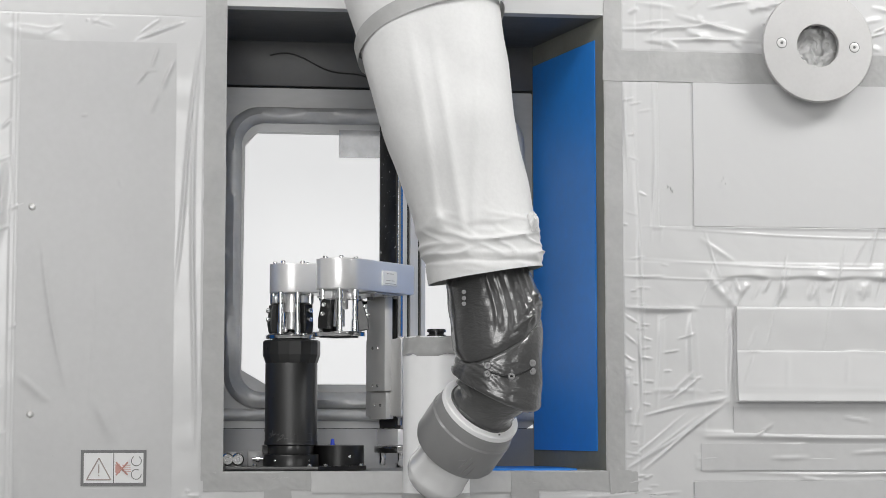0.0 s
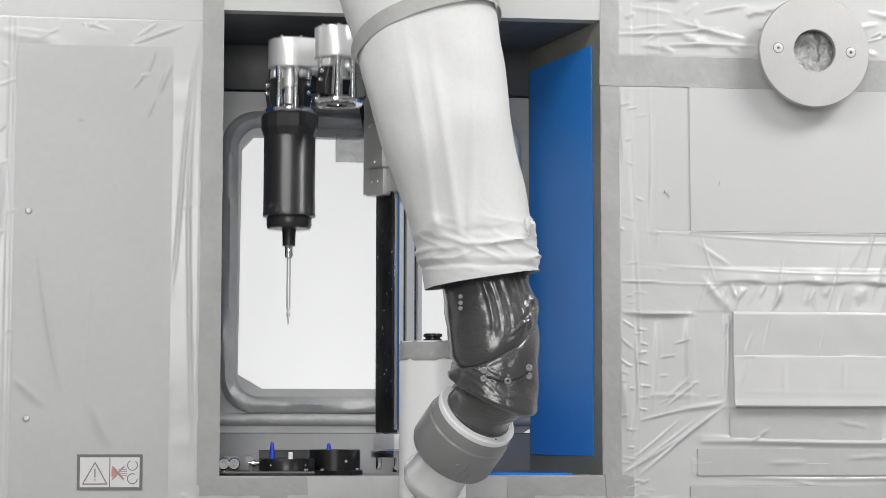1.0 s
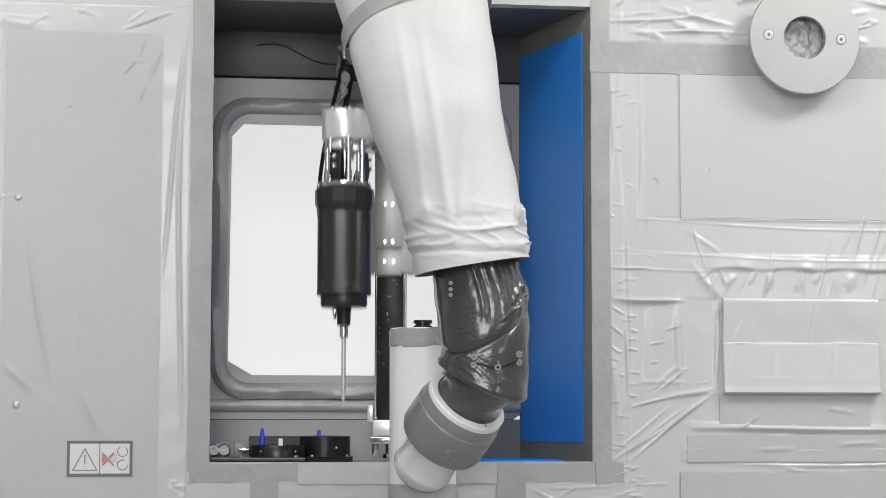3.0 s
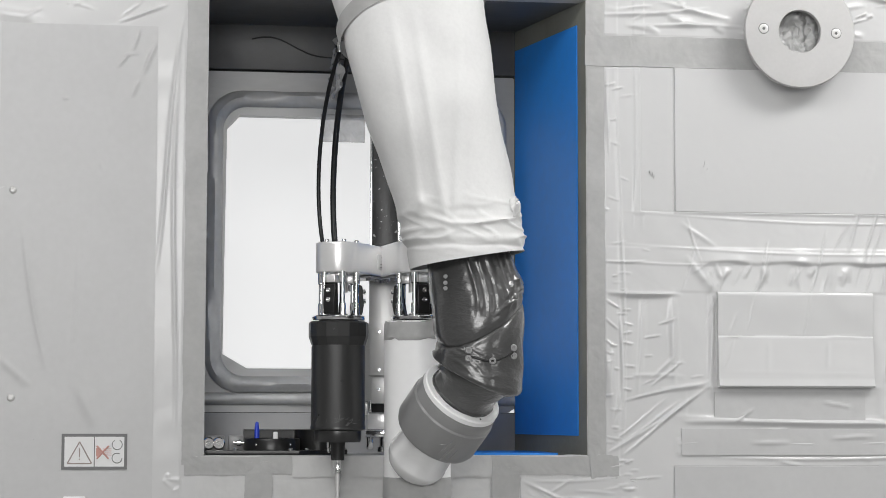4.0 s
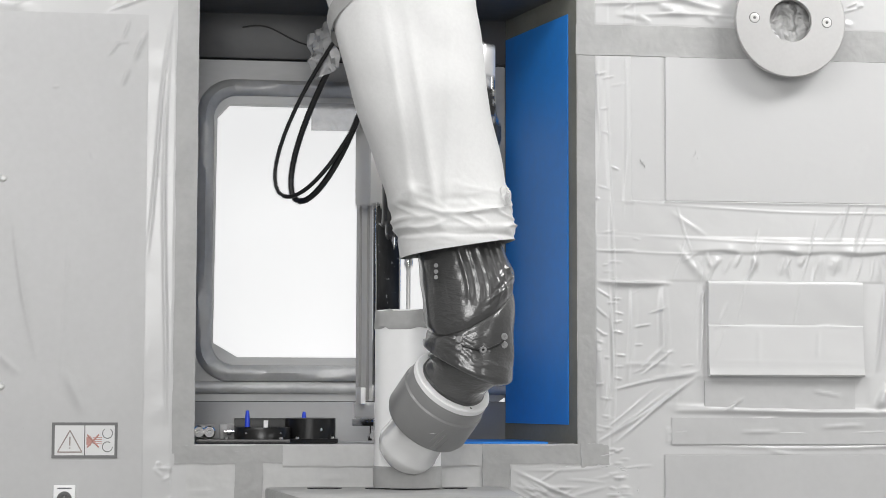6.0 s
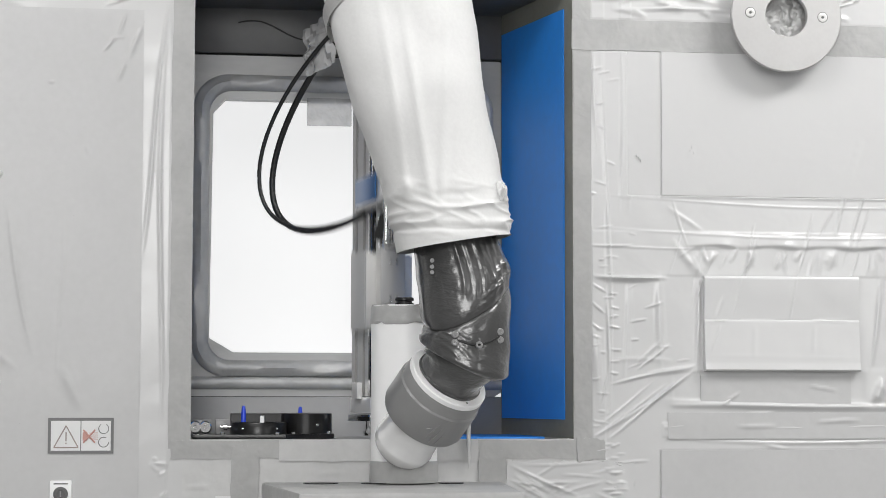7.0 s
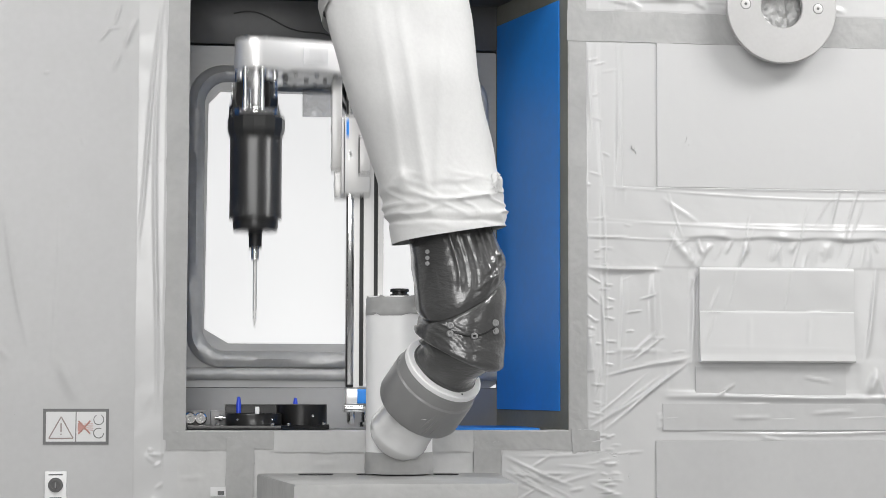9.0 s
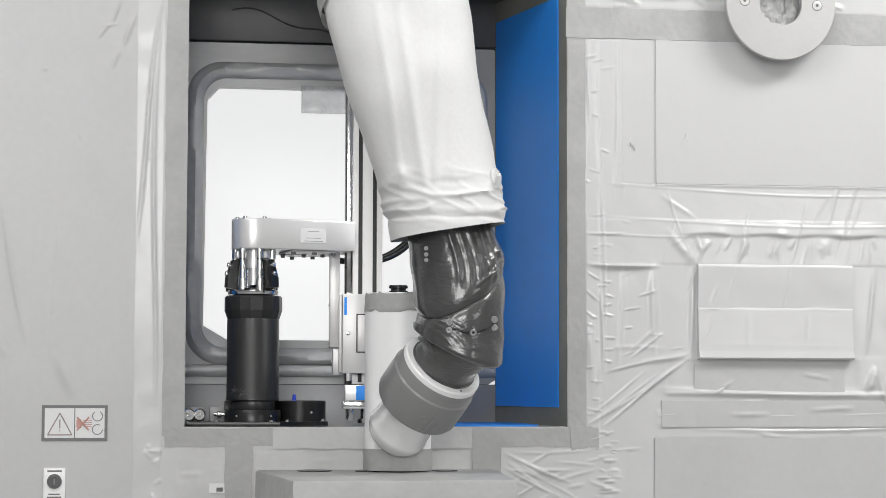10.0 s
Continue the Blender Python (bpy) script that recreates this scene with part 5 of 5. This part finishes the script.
def make_switch():
    sw = thing("key_switch", "white switch plate with a dark round key switch", "switch", pose(-0.605, -0.0040, 0.900))
    part("plate", box(-0.0185, 0.0185, -0.004, 0.0, -0.038, 0.031, 0.0015), WHITE, sw)
    part("bezel", lathe([(0, 0), (0.012, 0), (0.0125, 0.003), (0.011, 0.006), (0.008, 0.0065), (0.0075, 0.004), (0, 0.004)], 32, turn=pose(0, -0.004, 0.008, 90, 0, 0)), INK, sw, "dark round bezel")
    part("key_slot", box(-0.0012, 0.0012, -0.0102, -0.0078, 0.003, 0.013), STEEL, sw)
    for z, w in ((0.0255, 0.012), (-0.014, 0.010), (-0.019, 0.012)):
        part("print_bar", box(-w, w, -0.0044, -0.0039, z - 0.0012, z + 0.0012), INK_L, sw)
    return sw


make_switch()
tag = thing("small_label", "small white label half hidden by tape", "label", pose(-0.330, -0.0045, 0.895))
part("paper", box(-0.0125, 0.014, -0.0006, 0, -0.008, 0.008), PAPER, tag)
part("print_bar", box(0.000, 0.011, -0.001, -0.0005, -0.006, 0.001), INK, tag)

# ------------------------------------------------------------------ hoses from the mast's head down to the carriage, in the mast's own space
HOSES = [("thin_hose", "thin black air hose looping from mast to carriage", 0.0040, 0.622, (HANG[0], -0.003, 1.740), (-0.050, -0.062, 0.074), 113, 0.06),
         ("thick_hose", "thick black hose looping from mast to carriage", 0.0058, 0.605, (HANG[1], -0.003, 1.740), (-0.050, -0.046, 0.072), 108, 0.0)]
LINKS = 44
LEVELS = 14


def hose_shapes(length, start, end, bearing, spread):
    """Rest shapes of a stiff hanging hose of one length, from the carriage's highest place to its lowest."""
    out = []
    rearward = np.array((math.cos(radians(bearing)), math.sin(radians(bearing)), 0.0))
    s = np.linspace(0, 1, 400)[:, None]
    for level in range(LEVELS):
        k = level / (LEVELS - 1)
        a, d = np.array(start), np.array(end) + np.array((0, 0, HIGH + (LOW - HIGH) * k))
        first = 1.3 * (0.44 + 0.34 * k + spread) * rearward - np.array((0, 0, 0.88 - 0.10 * k))
        last = 1.3 * (0.10 + 0.85 * k + spread) * rearward - np.array((0, 0, 0.98 - 0.80 * k))
        lo, hi = 0.01, 1.5
        for _ in range(40):  # the handles grow until the curve has the hose's length
            h = (lo + hi) / 2
            b, c = a + first * h, d + last * h
            line = (1 - s) ** 3 * a + 3 * (1 - s) ** 2 * s * b + 3 * (1 - s) * s * s * c + s ** 3 * d
            run = np.concatenate([[0], np.cumsum(np.linalg.norm(np.diff(line, axis=0), axis=1))])
            lo, hi = (h, hi) if run[-1] < length else (lo, h)
        even = np.linspace(0, run[-1], LINKS + 1)
        out.append(np.stack([np.interp(even, run, line[:, q]) for q in range(3)], 1))
    return out


def hose_line(shapes, height):
    s = min(max((HIGH - height) / (HIGH - LOW), 0), 1) * (LEVELS - 1)
    i = min(int(s), LEVELS - 2)
    return shapes[i] * (1 - (s - i)) + shapes[i + 1] * (s - i)


def along(p, q):
    return Matrix.Translation(p) @ Vector((0, 0, 1)).rotation_difference(Vector(q - p)).to_matrix().to_4x4()


def make_hose(name, label, r, length, start, end, bearing, spread):
    hose = thing(name, label, "hose", pose(MAST_X, MAST_Y, 0, 0, 0, TURN[0][1]))
    seg = length / LINKS
    bm = lathe([(0, -r * 0.9)] + [(r * math.cos(radians(a)), r * math.sin(radians(a)) * 0.9) for a in range(-60, 1, 20)] + [(r * math.cos(radians(a)), seg + r * math.sin(radians(a)) * 0.9) for a in range(0, 61, 20)] + [(0, seg + r * 0.9)], 12)
    first = part("hose_link", bm, RUBBER, hose)
    links = [first]
    for i in range(LINKS - 1):
        ob = first.copy()
        scene.collection.objects.link(ob)
        links.append(ob)
    return hose, links, hose_shapes(length, start, end, bearing, spread)


hoses = [make_hose(*h) for h in HOSES]
wire = thing("loose_wire", "thin dark wire drooping across the dark sheet", "wire", pose(-0.30, BACK_Y - 0.01, 1.79))
part("wire_run", pipe([(0.0 + 0.22 * s, 0.002, -0.012 * s - 0.05 * s * s + 0.008 * math.sin(s * 9)) for s in [i / 20 for i in range(21)]], 0.0014, 6), RUBBER, wire)


# ------------------------------------------------------------------ what moves
def motions():
    steps = sorted({round(i * 0.1, 2) for i in range(101)} | {t for t, _ in TURN} | {t for t, _ in LIFT})
    walk(carriage, [(t, carriage_pose(t)) for t in steps])
    walk(mast, [(t, pose(MAST_X, MAST_Y, 0, 0, 0, between(TURN, t))) for t in steps])
    # the first canister goes from the cradle to the robot; the spent one comes back
    rows = [(t, held(min(t, 6.7), -1)) for t in steps if t <= 6.7]
    walk(canister, rows + [(6.8, held(6.7, -1)), (10.0, held(6.7, -1))])
    rows = [(0.0, held(4.05, 1)), (4.0, held(4.05, 1))] + [(t, held(t, 1)) for t in steps if t >= 4.1]
    walk(spare, rows)
    # jaws: the first gripper lets go at the robot, the second takes hold there and lets go at the cradle
    for side, states in ((-1, ((0.0, 0), (6.6, 0), (6.75, 1), (10.0, 1))), (1, ((0.0, 1), (3.85, 1), (4.0, 0), (9.5, 0), (9.7, 1), (10.0, 1)))):
        for jaw, t in jaws[side]:
            walk(jaw, [(s, t @ JAW_OPEN if wide else t) for s, wide in states])
    for hose, links, shapes in hoses:
        walk(hose, [(t, pose(MAST_X, MAST_Y, 0, 0, 0, between(TURN, t))) for t in steps])
        lines = [hose_line(shapes, between(LIFT, t)) for t in steps]
        for i, link in enumerate(links):
            walk(link, [(t, along(p[i], p[i + 1])) for t, p in zip(steps, lines)])


motions()
